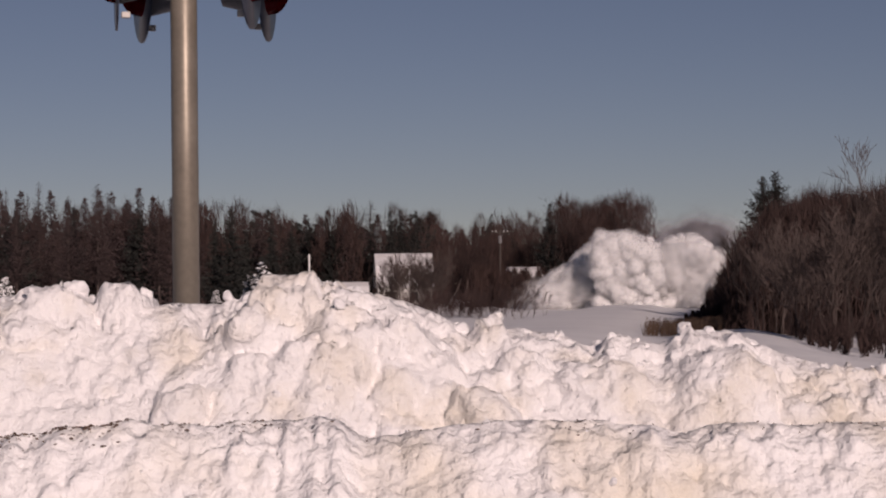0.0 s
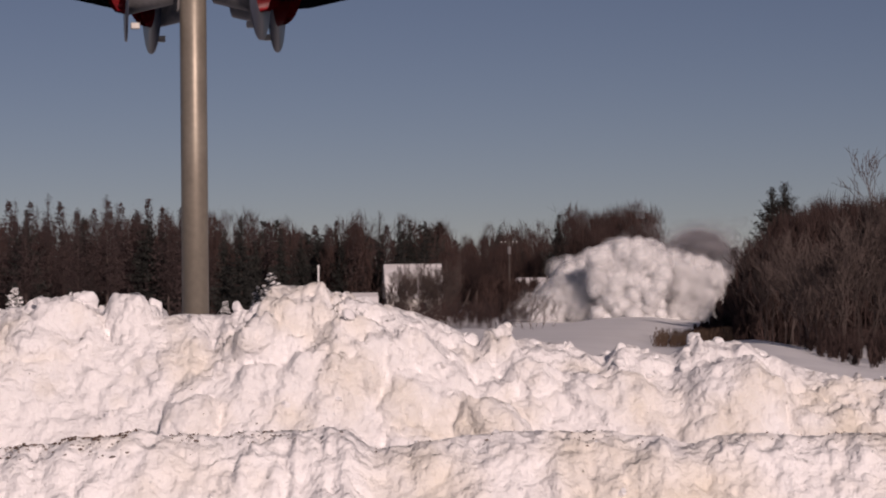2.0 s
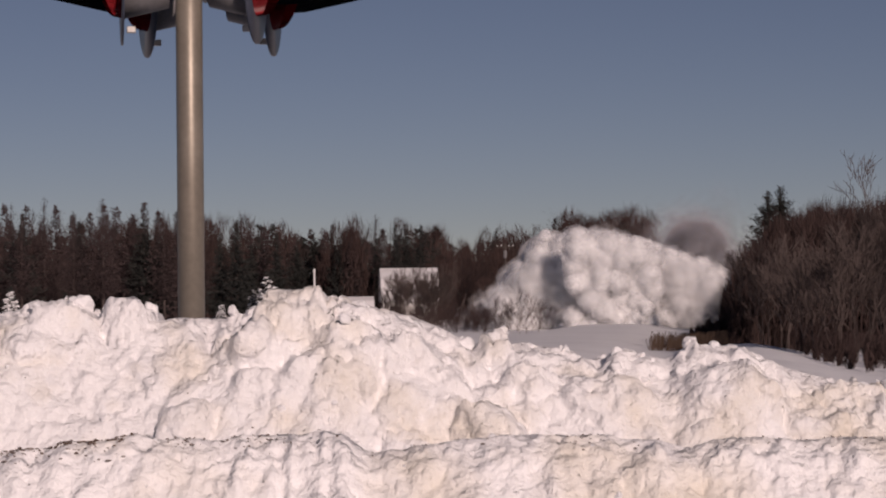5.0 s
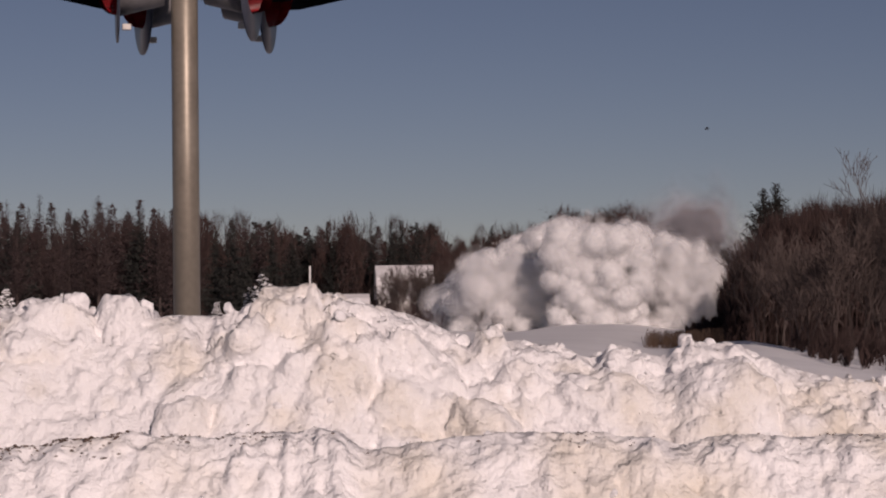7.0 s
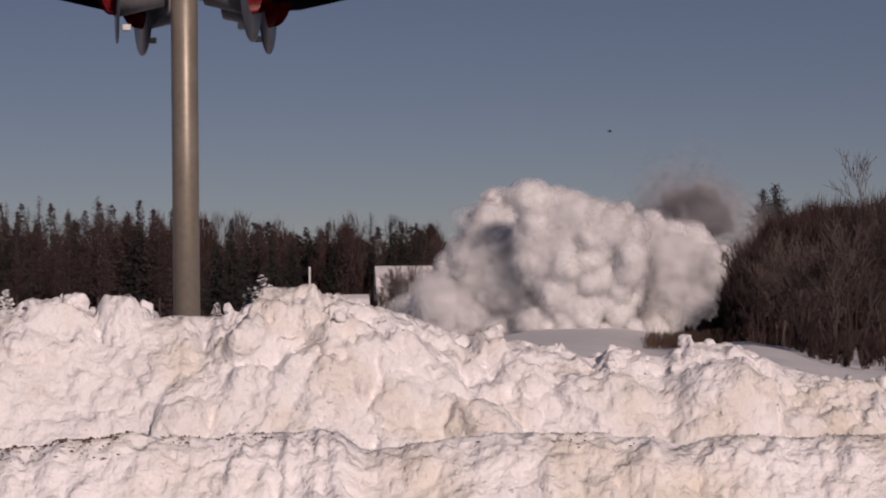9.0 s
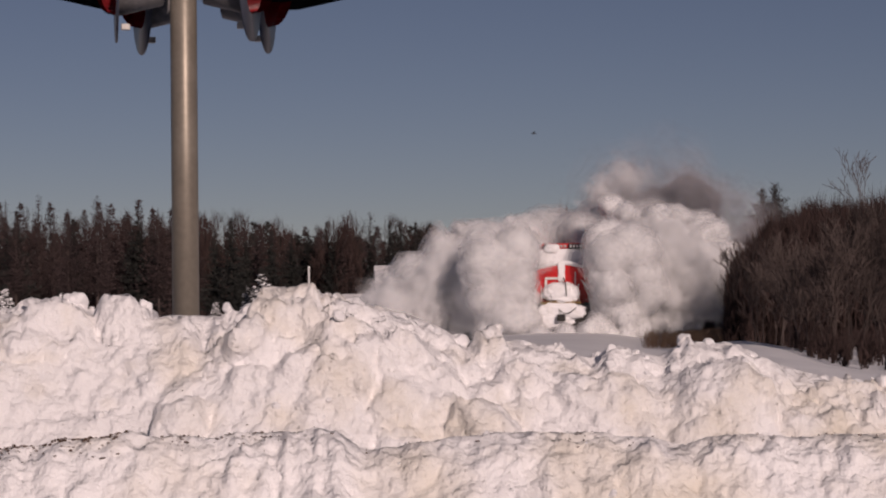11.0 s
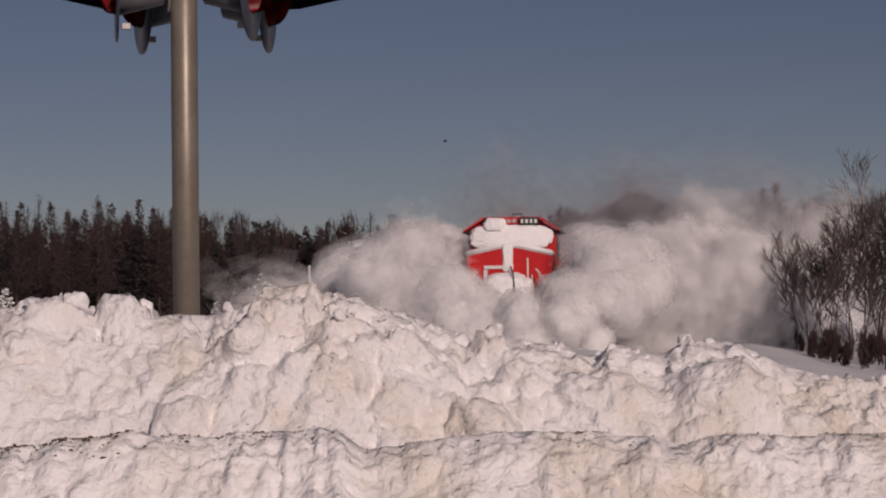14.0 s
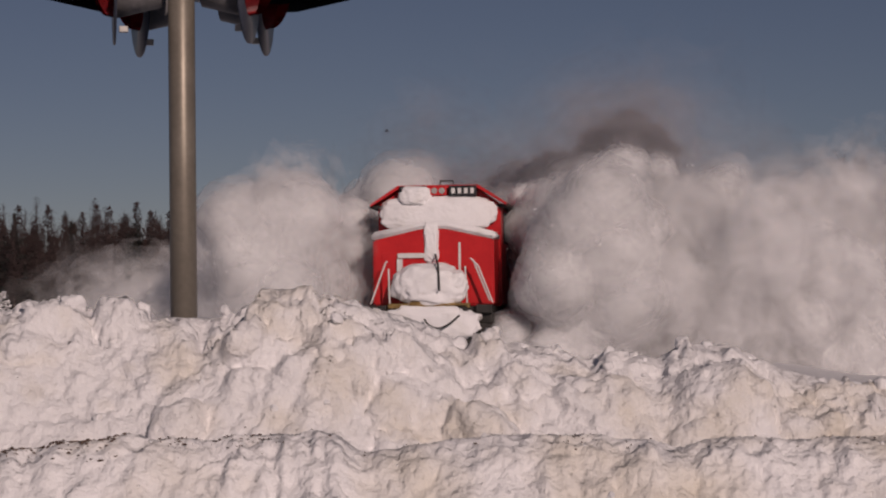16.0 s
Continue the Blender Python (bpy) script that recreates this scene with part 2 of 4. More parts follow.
def ground_z(x, y):
    """Snow level: a low embankment under the line, ditches beside it, rough land further off."""
    off = np.abs(x - track_x(y))
    z = -0.35 + 0.5 * np.exp(-(off / 4.2) ** 4)
    p = np.stack([x, y, np.zeros_like(x)], 1)
    z += 0.35 * vnoise(p, 0.03, 5, 2) * np.clip((off - 6) / 20, 0, 1)
    z += 0.06 * vnoise(p, 0.35, 9, 3) * np.clip(off / 4, 0.25, 1)
    z += np.clip((y - 150) / 120, 0, 1) * 0.9 * np.clip((track_x(y) - 12 - x) / 20, 0, 1)
    side = x - track_x(y)
    z += 0.5 * np.exp(-((side - 8.0) / 2.0) ** 2) * np.clip((y - 38) / 15, 0, 1) * np.clip((110 - y) / 25, 0, 1)
    return z


def ground():
    xs = np.concatenate([-np.geomspace(3000, 62, 14), np.linspace(-60, 70, 160), np.geomspace(72, 3000, 14)])
    ys = np.concatenate([-np.geomspace(3000, 12, 12), np.linspace(-10, 300, 260), np.geomspace(304, 4000, 16)])
    gx, gy = np.meshgrid(xs, ys)
    x, y = gx.ravel(), gy.ravel()
    z = ground_z(x, y)
    w, h = len(xs), len(ys)
    faces = [(j * w + i, j * w + i + 1, (j + 1) * w + i + 1, (j + 1) * w + i) for j in range(h - 1) for i in range(w - 1)]
    ob = new("ground", mesh_of("ground", np.stack([x, y, z], 1), faces, SNOW_FIELD, True))
    tagged(ob, "snow-covered field with a low railway embankment", "ground", kind="structure")


def gz(x, y):
    return float(ground_z(np.array([float(x)]), np.array([float(y)]))[0])


ground()


# ---- banks of ploughed snow ----
def bank(name, profile, crest, far, blocks, humps, seed, fine_x, step, rows, clods, grain, label):
    """A long heap: a profile in y and z whose top follows crest(x), covered in rounded clods, with blocks on the crest."""
    half = np.arange(0, fine_x, step)
    outer = np.geomspace(fine_x, 16, 26)
    xs = np.concatenate([-outer[::-1], -half[::-1][:-1], half, outer])
    xs = np.unique(np.round(xs, 4))
    py, pz = np.array([p[0] for p in profile]), np.array([p[1] for p in profile])
    length = np.concatenate([[0], np.cumsum(np.hypot(np.diff(py), np.diff(pz)))])
    s = np.linspace(0, length[-1], rows)
    by, bz = np.interp(s, length, py), np.interp(s, length, pz)
    for _ in range(6):
        by[1:-1] = (by[:-2] + by[1:-1] * 2 + by[2:]) / 4
        bz[1:-1] = (bz[:-2] + bz[1:-1] * 2 + bz[2:]) / 4
    ty, tz = np.gradient(by), np.gradient(bz)
    ln = np.hypot(ty, tz)
    ny, nz = -tz / ln, ty / ln
    gx, gs = np.meshgrid(xs, s)
    share = np.clip((bz - bz.min()) / (bz.max() - bz.min()), 0, 1)
    lift = (crest(xs) - bz.max())[None, :] * share[:, None]
    p = np.stack([gx.ravel(), gs.ravel(), np.zeros(gx.size)], 1)
    wx = gx + 0.06 * vnoise(p, 7, seed, 3).reshape(gx.shape)
    ws = gs + 0.06 * vnoise(p, 7, seed + 20, 3).reshape(gx.shape)
    rise = np.zeros(gx.shape)
    rng = np.random.RandomState(seed)
    for big, count, k in clods:
        for _ in range(count):
            r = big * rng.uniform(0.55, 1.25)
            cx, cs = rng.uniform(-fine_x - 1, fine_x + 1), rng.uniform(0, length[-1])
            i0, i1 = np.searchsorted(xs, (cx - r - 0.1, cx + r + 0.1))
            j0, j1 = np.searchsorted(s, (cs - r - 0.1, cs + r + 0.1))
            if i1 <= i0 or j1 <= j0:
                continue
            el, an = rng.uniform(0.6, 1.0), rng.uniform(0, math.pi)
            dx, ds = wx[j0:j1, i0:i1] - cx, ws[j0:j1, i0:i1] - cs
            a, b = dx * math.cos(an) + ds * math.sin(an), (ds * math.cos(an) - dx * math.sin(an)) / el
            d2 = np.clip(1 - (a * a + b * b) / (r * r), 0, 1)
            tilt = 1 + rng.uniform(-0.5, 0.5) * a / r + rng.uniform(-0.5, 0.5) * b / r
            rise[j0:j1, i0:i1] = np.maximum(rise[j0:j1, i0:i1], d2 ** 0.4 * r * k * tilt + rise[j0:j1, i0:i1] * 0.5 * (d2 > 0))
    big_noise = 0.07 * vnoise(p, 1.6, seed + 3, 2).reshape(gx.shape)
    small = 0.012 * vnoise(p, 16, seed + 7, 3).reshape(gx.shape)
    rough = np.clip(0.4 + 1.1 * vnoise(p, 1.3, seed + 31, 2).reshape(gx.shape), 0.32, 1.0)
    broken = sum(amp * cells(wx, ws * 1.1, size, seed + 50 + q) for q, (size, amp) in enumerate(grain))
    d = 0.6 * rise * rough + big_noise + small + broken * rough
    top = int(np.argmax(bz))
    top_s = s[top]
    for cx, cy, r, k in humps:                   # large lumps bulging from the face
        cs = float(np.interp(cy, by[:top], s[:top]))
        d2 = np.clip(1 - ((wx - cx) ** 2 + ((ws - cs) / 0.85) ** 2) / (r * r), 0, 1)
        d = d + r * k * d2 ** 0.45
    billow = np.abs(vnoise(np.stack([wx.ravel(), ws.ravel(), 0 * wx.ravel()], 1), 8, seed + 61, 3).reshape(gx.shape)) - 0.2
    d = d + grain[0][1] * (1.5 * billow * rough + 0.25 * vnoise(p, 34, seed + 63, 2).reshape(gx.shape) * rough)
    y = by[:, None] + d * ny[:, None]
    z = bz[:, None] + lift + d * nz[:, None]
    near_top = np.clip(1.35 - np.abs(gs - top_s) / 0.4, 0, 1)
    near_top = near_top * near_top * (3 - 2 * near_top)
    aim_z = crest(xs) + 0.012 * vnoise(np.stack([xs, xs * 0, xs * 0], 1), 14, seed + 71, 3)
    top_now = 1.6 + far * np.max((z - 1.6) / np.maximum(y, 0.5), axis=0)
    z = z + (aim_z - top_now)[None, :] * near_top
    for q, (x0, x1, h, tilt) in enumerate(blocks):     # broken blocks sitting on the crest
        mid, half_w = (x0 + x1) / 2, (x1 - x0) / 2
        across = np.clip((half_w - np.abs(wx - mid - 0.15 * (ws - top_s))) / 0.028, 0, 1)
        along = np.clip((0.14 + 0.25 * half_w - np.abs(ws - top_s + 0.05)) / 0.06, 0, 1)
        z = z + np.sqrt(across) * along ** 0.7 * (h + tilt * (gx - mid) + 0.012 * broken / 0.06 + 0.2 * h * vnoise(p, 16, seed + 41 + q, 2).reshape(gx.shape))
    w, h = len(xs), rows
    faces = [(j * w + i, j * w + i + 1, (j + 1) * w + i + 1, (j + 1) * w + i) for j in range(h - 1) for i in range(w - 1)]
    ob = new(name, mesh_of(name, np.stack([gx.ravel(), y.ravel(), z.ravel()], 1), faces, SNOW_BANK, True))
    ob["label"], ob["category"] = label, "snow bank"
    return ob, (xs, s, gx, y, z)


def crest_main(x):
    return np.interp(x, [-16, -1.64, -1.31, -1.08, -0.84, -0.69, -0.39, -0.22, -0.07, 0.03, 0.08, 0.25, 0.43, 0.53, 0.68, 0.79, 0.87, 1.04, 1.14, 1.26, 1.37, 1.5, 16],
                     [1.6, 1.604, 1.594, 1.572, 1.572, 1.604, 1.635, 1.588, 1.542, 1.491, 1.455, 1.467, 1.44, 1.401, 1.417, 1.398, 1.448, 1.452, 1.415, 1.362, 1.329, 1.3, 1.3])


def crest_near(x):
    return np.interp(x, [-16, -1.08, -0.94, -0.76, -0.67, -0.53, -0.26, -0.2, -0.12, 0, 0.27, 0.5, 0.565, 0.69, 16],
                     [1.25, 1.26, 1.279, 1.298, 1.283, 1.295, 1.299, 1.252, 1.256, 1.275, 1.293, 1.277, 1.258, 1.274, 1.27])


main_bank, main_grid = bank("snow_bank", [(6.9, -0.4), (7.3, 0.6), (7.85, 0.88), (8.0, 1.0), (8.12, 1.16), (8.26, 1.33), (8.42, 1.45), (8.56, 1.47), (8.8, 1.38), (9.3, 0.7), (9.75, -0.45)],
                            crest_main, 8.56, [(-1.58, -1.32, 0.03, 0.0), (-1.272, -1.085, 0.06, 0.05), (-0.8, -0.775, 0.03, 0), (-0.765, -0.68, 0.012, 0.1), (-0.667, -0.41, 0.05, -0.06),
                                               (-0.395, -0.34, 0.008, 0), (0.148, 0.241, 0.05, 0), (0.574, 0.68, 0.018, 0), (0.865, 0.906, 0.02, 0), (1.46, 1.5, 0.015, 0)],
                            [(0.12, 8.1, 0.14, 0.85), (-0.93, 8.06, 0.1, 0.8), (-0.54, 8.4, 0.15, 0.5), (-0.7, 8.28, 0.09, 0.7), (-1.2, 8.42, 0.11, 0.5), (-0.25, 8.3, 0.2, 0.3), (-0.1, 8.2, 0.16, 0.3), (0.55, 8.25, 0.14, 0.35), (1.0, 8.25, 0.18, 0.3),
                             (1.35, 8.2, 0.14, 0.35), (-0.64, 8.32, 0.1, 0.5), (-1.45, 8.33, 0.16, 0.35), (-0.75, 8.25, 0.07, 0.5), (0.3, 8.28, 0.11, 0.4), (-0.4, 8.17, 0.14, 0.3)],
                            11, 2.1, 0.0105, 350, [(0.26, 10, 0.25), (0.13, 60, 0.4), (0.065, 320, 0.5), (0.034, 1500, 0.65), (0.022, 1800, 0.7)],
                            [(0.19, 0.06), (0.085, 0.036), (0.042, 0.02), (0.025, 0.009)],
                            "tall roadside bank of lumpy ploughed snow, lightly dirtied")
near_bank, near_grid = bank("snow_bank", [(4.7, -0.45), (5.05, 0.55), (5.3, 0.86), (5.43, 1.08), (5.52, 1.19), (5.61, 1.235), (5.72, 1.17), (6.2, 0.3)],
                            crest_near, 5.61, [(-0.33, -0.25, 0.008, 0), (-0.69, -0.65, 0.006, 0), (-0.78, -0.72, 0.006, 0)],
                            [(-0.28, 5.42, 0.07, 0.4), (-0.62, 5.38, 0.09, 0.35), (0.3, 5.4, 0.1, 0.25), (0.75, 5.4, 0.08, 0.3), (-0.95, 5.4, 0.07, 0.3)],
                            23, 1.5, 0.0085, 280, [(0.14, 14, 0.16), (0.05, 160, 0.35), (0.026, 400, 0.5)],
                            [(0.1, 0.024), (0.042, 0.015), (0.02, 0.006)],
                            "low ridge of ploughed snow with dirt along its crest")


def chunk_mesh(seed, shape):
    v, f = shape
    w = v * (1 + 0.3 * vnoise(v + seed, 0.9, seed, 2))[:, None]
    rng = np.random.RandomState(seed)
    for _ in range(7):                       # broken faces
        n = rng.normal(size=3)
        n /= np.linalg.norm(n)
        over = np.clip(w @ n - rng.uniform(0.5, 0.75), 0, None)
        w = w - 0.85 * over[:, None] * n
    w = w * (1 + 0.16 * vnoise(w + seed, 2.6, seed + 5, 4) - 0.12 * np.abs(vnoise(w + seed, 4.0, seed + 9, 3)))[:, None]
    return mesh_of("snow_chunk", w, f, SNOW_CHUNK, True)


CHUNKS = [chunk_mesh(s, ICO3) for s in range(7)]
BLOCKS = [chunk_mesh(s, ICO4) for s in range(20, 26)]


def chunk(parent, x, y, z, r, rng, flat=0.8):
    ob = new("snow_chunk", CHUNKS[rng.randint(7)] if r < 0.045 else BLOCKS[rng.randint(6)])
    ob.parent = parent
    ob.matrix_basis = Matrix.LocRotScale((x, y, z), Euler(rng.uniform(-0.6, 0.6, 3) + np.array([0, 0, rng.uniform(0, 6)])),
                                         (r, r * rng.uniform(0.8, 1.1), r * flat * rng.uniform(0.85, 1.1)))


rng = np.random.RandomState(4)
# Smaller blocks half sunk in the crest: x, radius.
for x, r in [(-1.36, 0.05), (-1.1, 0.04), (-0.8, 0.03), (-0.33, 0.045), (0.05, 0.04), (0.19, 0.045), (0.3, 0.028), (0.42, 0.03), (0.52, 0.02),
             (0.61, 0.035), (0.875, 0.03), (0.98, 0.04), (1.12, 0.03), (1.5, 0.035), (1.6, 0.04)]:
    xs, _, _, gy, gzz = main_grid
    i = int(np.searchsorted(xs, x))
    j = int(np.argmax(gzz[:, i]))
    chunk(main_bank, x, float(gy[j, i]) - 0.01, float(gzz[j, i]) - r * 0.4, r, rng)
for parent, (xs, s, gx, y, z), count, smin, smax, xr in ((main_bank, main_grid, 150, 0.01, 0.036, 1.8), (near_bank, near_grid, 100, 0.005, 0.017, 1.2)):
    for _ in range(count):
        i = np.searchsorted(xs, rng.uniform(-xr, xr))
        j = rng.randint(int(len(s) * 0.3), int(len(s) * 0.75))
        r = smin + (smax - smin) * rng.uniform() ** 3
        chunk(parent, float(xs[i]), float(y[j, i]) + r * 0.1, float(z[j, i]) + r * 0.1, r, rng)


def dirt_crumbs():
    """Dark grit that lies along the crest of the near ridge and in spots on the main bank."""
    v, f = ico(1)
    for grid, parent, count, place in ((near_grid, near_bank, 620, "crest"), (main_grid, main_bank, 40, "face")):
        xs, s, gx, y, z = grid
        verts, faces = [], []
        for _ in range(count):
            x = rng.uniform(-1.2, 1.2) if place == "crest" else rng.uniform(-1.7, 1.7)
            if place == "crest" and rng.uniform() < 0.8:
                x = rng.choice([-1.06, -1.02, -0.98, -0.92, -0.86, -0.8, -0.64, -0.62, -0.5, -0.42, -1.08, -0.9, 0.3]) + rng.normal() * 0.03
            i = np.searchsorted(xs, x)
            top = int(np.argmax(z[:, i]))
            j = min(top + 2, top + int(rng.normal() * (4 if x < -0.7 else 2.5)) - 1) if place == "crest" else rng.randint(int(len(s) * 0.3), top)
            r = 0.0009 + (0.0022 if x > -0.75 else 0.0036) * rng.uniform() ** 2 if place == "crest" else rng.uniform(0.0015, 0.005)
            k = len(verts)
            sq = np.array([rng.uniform(0.8, 2.0), 1, rng.uniform(0.5, 0.9)])
            verts += [tuple(q * r * sq + np.array([x, y[j, i] - r * 0.4, z[j, i] + r * 0.3])) for q in v * (1 + 0.3 * rng.normal(size=(len(v), 1)))]
            faces += [[q + k for q in face] for face in f]
        ob = new("grit", mesh_of("grit", verts, faces, DIRT))
        ob.parent = parent
        tagged(ob, "dark road grit on the snow", kind="stuff")


dirt_crumbs()


# ---- level-crossing signal ----
def crossing_signal():
    """Steel mast with two pairs of flashing-light heads, back to back, and the dark boards above them."""
    b, py = -1.115, 10.0
    base = gz(b, py)
    th = empty("crossing_signal", pose(b, py, base), "level-crossing signal on a galvanised mast with red-hooded lights", "signal")
    top = 4.6 - base
    bm = rod(bmesh.new(), (0, 0, 0), (0, 0, top), 0.058, 0.058, 40)
    part("mast", bm, GALV, th, "galvanised steel tube", True)
    part("mast_base", boxed(-0.18, 0.18, -0.18, 0.18, -0.2, 0.12, 0.02), GALV, th)
    bm = rod(bmesh.new(), (0.0, -0.05, 3.06 - base), (0.0, 0.72, 3.06 - base), 0.03, 0.03, 14)
    for y in (0.1, 0.6):
        rod(bm, (-0.2, y, 3.06 - base), (0.24, y, 3.06 - base), 0.025, 0.025, 10)
    part("crossarm", bm, GREY_PAINT, th)
    lamp_z = 3.02 - base
    for x, y, turn in ((-0.305, 0.1, 100), (-0.256, 0.6, 107), (0.283, 0.1, -96), (0.317, 0.6, -95)):
        head = empty("light_head", pose(x, y, lamp_z, 0, 0, turn), "", "")
        head.parent = th
        bm = bmesh.new()
        bmesh.ops.create_cone(bm, cap_ends=True, segments=40, radius1=0.255, radius2=0.255, depth=0.008, matrix=pose(0, 0, 0, 90))
        part("backplate", bm, BACKPLATE, head, "round dark backing plate", True)
        bm = bmesh.new()
        bmesh.ops.create_cone(bm, cap_ends=True, segments=28, radius1=0.14, radius2=0.09, depth=0.2, matrix=pose(0, -0.105, 0, 90))
        part("housing", bm, GREY_PAINT, head, "grey lamp housing", True)
        for nm, mat, a0, a1, r0, reach in (("hood", RED_HOOD, -90, 270, 0.135, lambda z: 0.02 + 0.1 * math.sqrt(max(0.0, (z + 0.135) / 0.27))),
                                           ("visor", BLACK, -14, 194, 0.162, lambda z: 0.12 + 0.42 * min(1.0, max(0.0, (z + 0.04) / 0.09)))):
            bm = bmesh.new()
            n = 28
            for k in range(n + 1):
                a = radians(a0 + (a1 - a0) * k / n)
                x0, z0 = r0 * math.cos(a), r0 * math.sin(a)
                bm.verts.new((x0, 0.005, z0))
                bm.verts.new((x0 * 0.95, 0.005 + reach(z0), z0 * 0.95))
            bm.verts.ensure_lookup_table()
            for k in range(n):
                bm.faces.new([bm.verts[q] for q in (2 * k, 2 * k + 2, 2 * k + 3, 2 * k + 1)])
            bmesh.ops.solidify(bm, geom=bm.faces[:], thickness=0.005)
            part(nm, bm, mat, head, "red hood ring" if nm == "hood" else "long black visor", True)
        bm = bmesh.new()
        bmesh.ops.create_cone(bm, cap_ends=True, segments=28, radius1=0.11, radius2=0.1, depth=0.02, matrix=pose(0, 0.016, 0, 90))
        part("lens", bm, RED_HOOD, head, "red lens")
        part("latch", boxed(-0.012, 0.012, -0.06, -0.02, -0.2, -0.172, 0.004), ALU, head, "bright latch")


crossing_signal()


# ---- trees ----
def tube(verts, faces, a, b, r0, r1, sides=3):
    d = (b - a)
    if d.length < 1e-5:
        return
    u = d.orthogonal().normalized()
    w = d.cross(u).normalized()
    k = len(verts)
    for p, r in ((a, r0), (b, r1)):
        for i in range(sides):
            t = 2 * math.pi * i / sides
            verts.append(tuple(p + u * (r * math.cos(t)) + w * (r * math.sin(t))))
    for i in range(sides):
        j = (i + 1) % sides
        faces.append((k + i, k + j, k + sides + j, k + sides + i))


def conifer(name, seed, height, spread, mat, density, droop, label, snowy=False, bare=0.12, sliver=0.55):
    """Trunk, and a crown of whorled boughs, each a spray of small needle clumps."""
    R = random.Random(seed)
    th = empty(name, pose(0, 0, 0), label, "tree")
    part("trunk", rod(bmesh.new(), (0, 0, -0.4), (0, 0, height), height * 0.014, 0.01, 7), BARK, th)
    verts, faces, sv, sf = [], [], [], []
    z = height * bare
    while z < height * 0.99:
        f = z / height
        reach = spread * (1 - f) ** 0.68 * R.uniform(0.7, 1.15) + 0.08
        for _ in range(max(4, int(density * (0.4 + reach / spread)))):
            a = R.uniform(0, 2 * math.pi)
            r = reach * R.uniform(0.55, 1.1)
            n = max(3, int(r * 9))
            for k in range(n):
                q = (k + R.uniform(0.2, 1)) / n
                c = Vector((math.cos(a) * r * q, math.sin(a) * r * q, z + r * q * (droop + 0.35 * q * q) + R.uniform(-0.08, 0.08)))
                size = (0.4 - 0.15 * q) * R.uniform(0.6, 1.3) * (0.6 + 0.4 * reach / spread)
                e1 = Vector((R.gauss(0, 1), R.gauss(0, 1), R.gauss(0, 0.6))).normalized() * size
                e2 = Vector((R.gauss(0, 1), R.gauss(0, 1), R.gauss(0, 0.8))).normalized() * size * sliver
                i = len(verts)
                verts += [tuple(c - e1 * 0.5), tuple(c + e2), tuple(c + e1)]
                faces.append((i, i + 1, i + 2))
                if snowy and R.random() < 0.2 and f < 0.85:
                    i = len(sv)
                    cc = c + Vector((0, 0, 0.06))
                    sv += [tuple(cc + Vector((-0.18, -0.15, 0))), tuple(cc + Vector((0.195, -0.18, 0.03))), tuple(cc + Vector((0.03, 0.225, 0.075))), tuple(cc + Vector((0, -0.03, 0.15)))]
                    sf += [(i, i + 1, i + 3), (i + 1, i + 2, i + 3), (i + 2, i, i + 3)]
        z += height * 0.02 * R.uniform(0.7, 1.3)
    cr = new("crown", mesh_of("crown", verts, faces, mat))
    cr.parent = th
    if sv:
        cap = new("snow_clumps", mesh_of("snow_clumps", sv, sf, SNOW_STUCK))
        cap.parent = th
        tagged(cap, "snow resting on the boughs")
    return th


def bare_tree(name, seed, height, mat, label, depth=5, bits=2, stems=1, lean=0.1, split=3, twist=0.55, thick=0.016, category="tree", base_spread=0.15):
    """Trunk and limbs that fork down to twigs."""
    R = random.Random(seed)
    th = empty(name, pose(0, 0, 0), label, category)
    tv, tf, cv, cf = [], [], [], []

    def grow(p, d, length, r, level):
        for i in range(bits):
            d = (d + Vector((R.gauss(0, 0.1), R.gauss(0, 0.1), R.gauss(0.03, 0.05)))).normalized()
            q = p + d * (length / bits)
            r1 = r * 0.84
            if level == 0 and stems == 1:
                tube(tv, tf, p, q, r, r1, 6)
            else:
                tube(cv, cf, p, q, r, max(r1, 0.008), 3)
            p, r = q, r1
            if level < depth and (level > 0 or i > 0 or stems > 1):
                for _ in range(split if i == bits - 1 else 1):
                    side = Vector((R.gauss(0, 1), R.gauss(0, 1), R.gauss(0.25, 0.5))).normalized()
                    nd = (d * (1 - twist) + side * twist + Vector((0, 0, 0.12))).normalized()
                    grow(p, nd, length * R.uniform(0.5, 0.78), max(r * 0.62, 0.011), level + 1)

    for _ in range(stems):
        a = R.uniform(0, 2 * math.pi)
        o = Vector((math.cos(a), math.sin(a), 0)) * base_spread * R.uniform(0, 1)
        d = Vector((math.cos(a) * lean * R.uniform(0.3, 1.6), math.sin(a) * lean * R.uniform(0.3, 1.6), 1)).normalized()
        grow(o - Vector((0, 0, 0.3)), d, height * 0.42 * R.uniform(0.75, 1.1), height * thick, 0)
    if stems == 1:
        new("trunk", mesh_of("trunk", tv, tf, BARK)).parent = th
    cr = new("crown", mesh_of("crown", cv, cf, mat))
    cr.parent = th
    tagged(cr, kind="stuff")
    return th


def plant(source, first, x, y, size, turn, group):
    """Put a tree in the ground; the first of its kind is the source itself."""
    m = Matrix.LocRotScale((x, y, gz(x, y)), Euler((0, 0, turn)), (size, size, size))
    if first:
        source.matrix_basis = m
        ob = source
    else:
        ob = copy_thing(source, m)
        ob.matrix_basis = m
    ob["group"] = group
    return ob


def forest(sources, spots, group):
    used = set()
    for i, (k, x, y, size, turn) in enumerate(spots):
        k = i if i < len(sources) else k
        plant(sources[k], k not in used, x, y, size, turn, group)
        used.add(k)


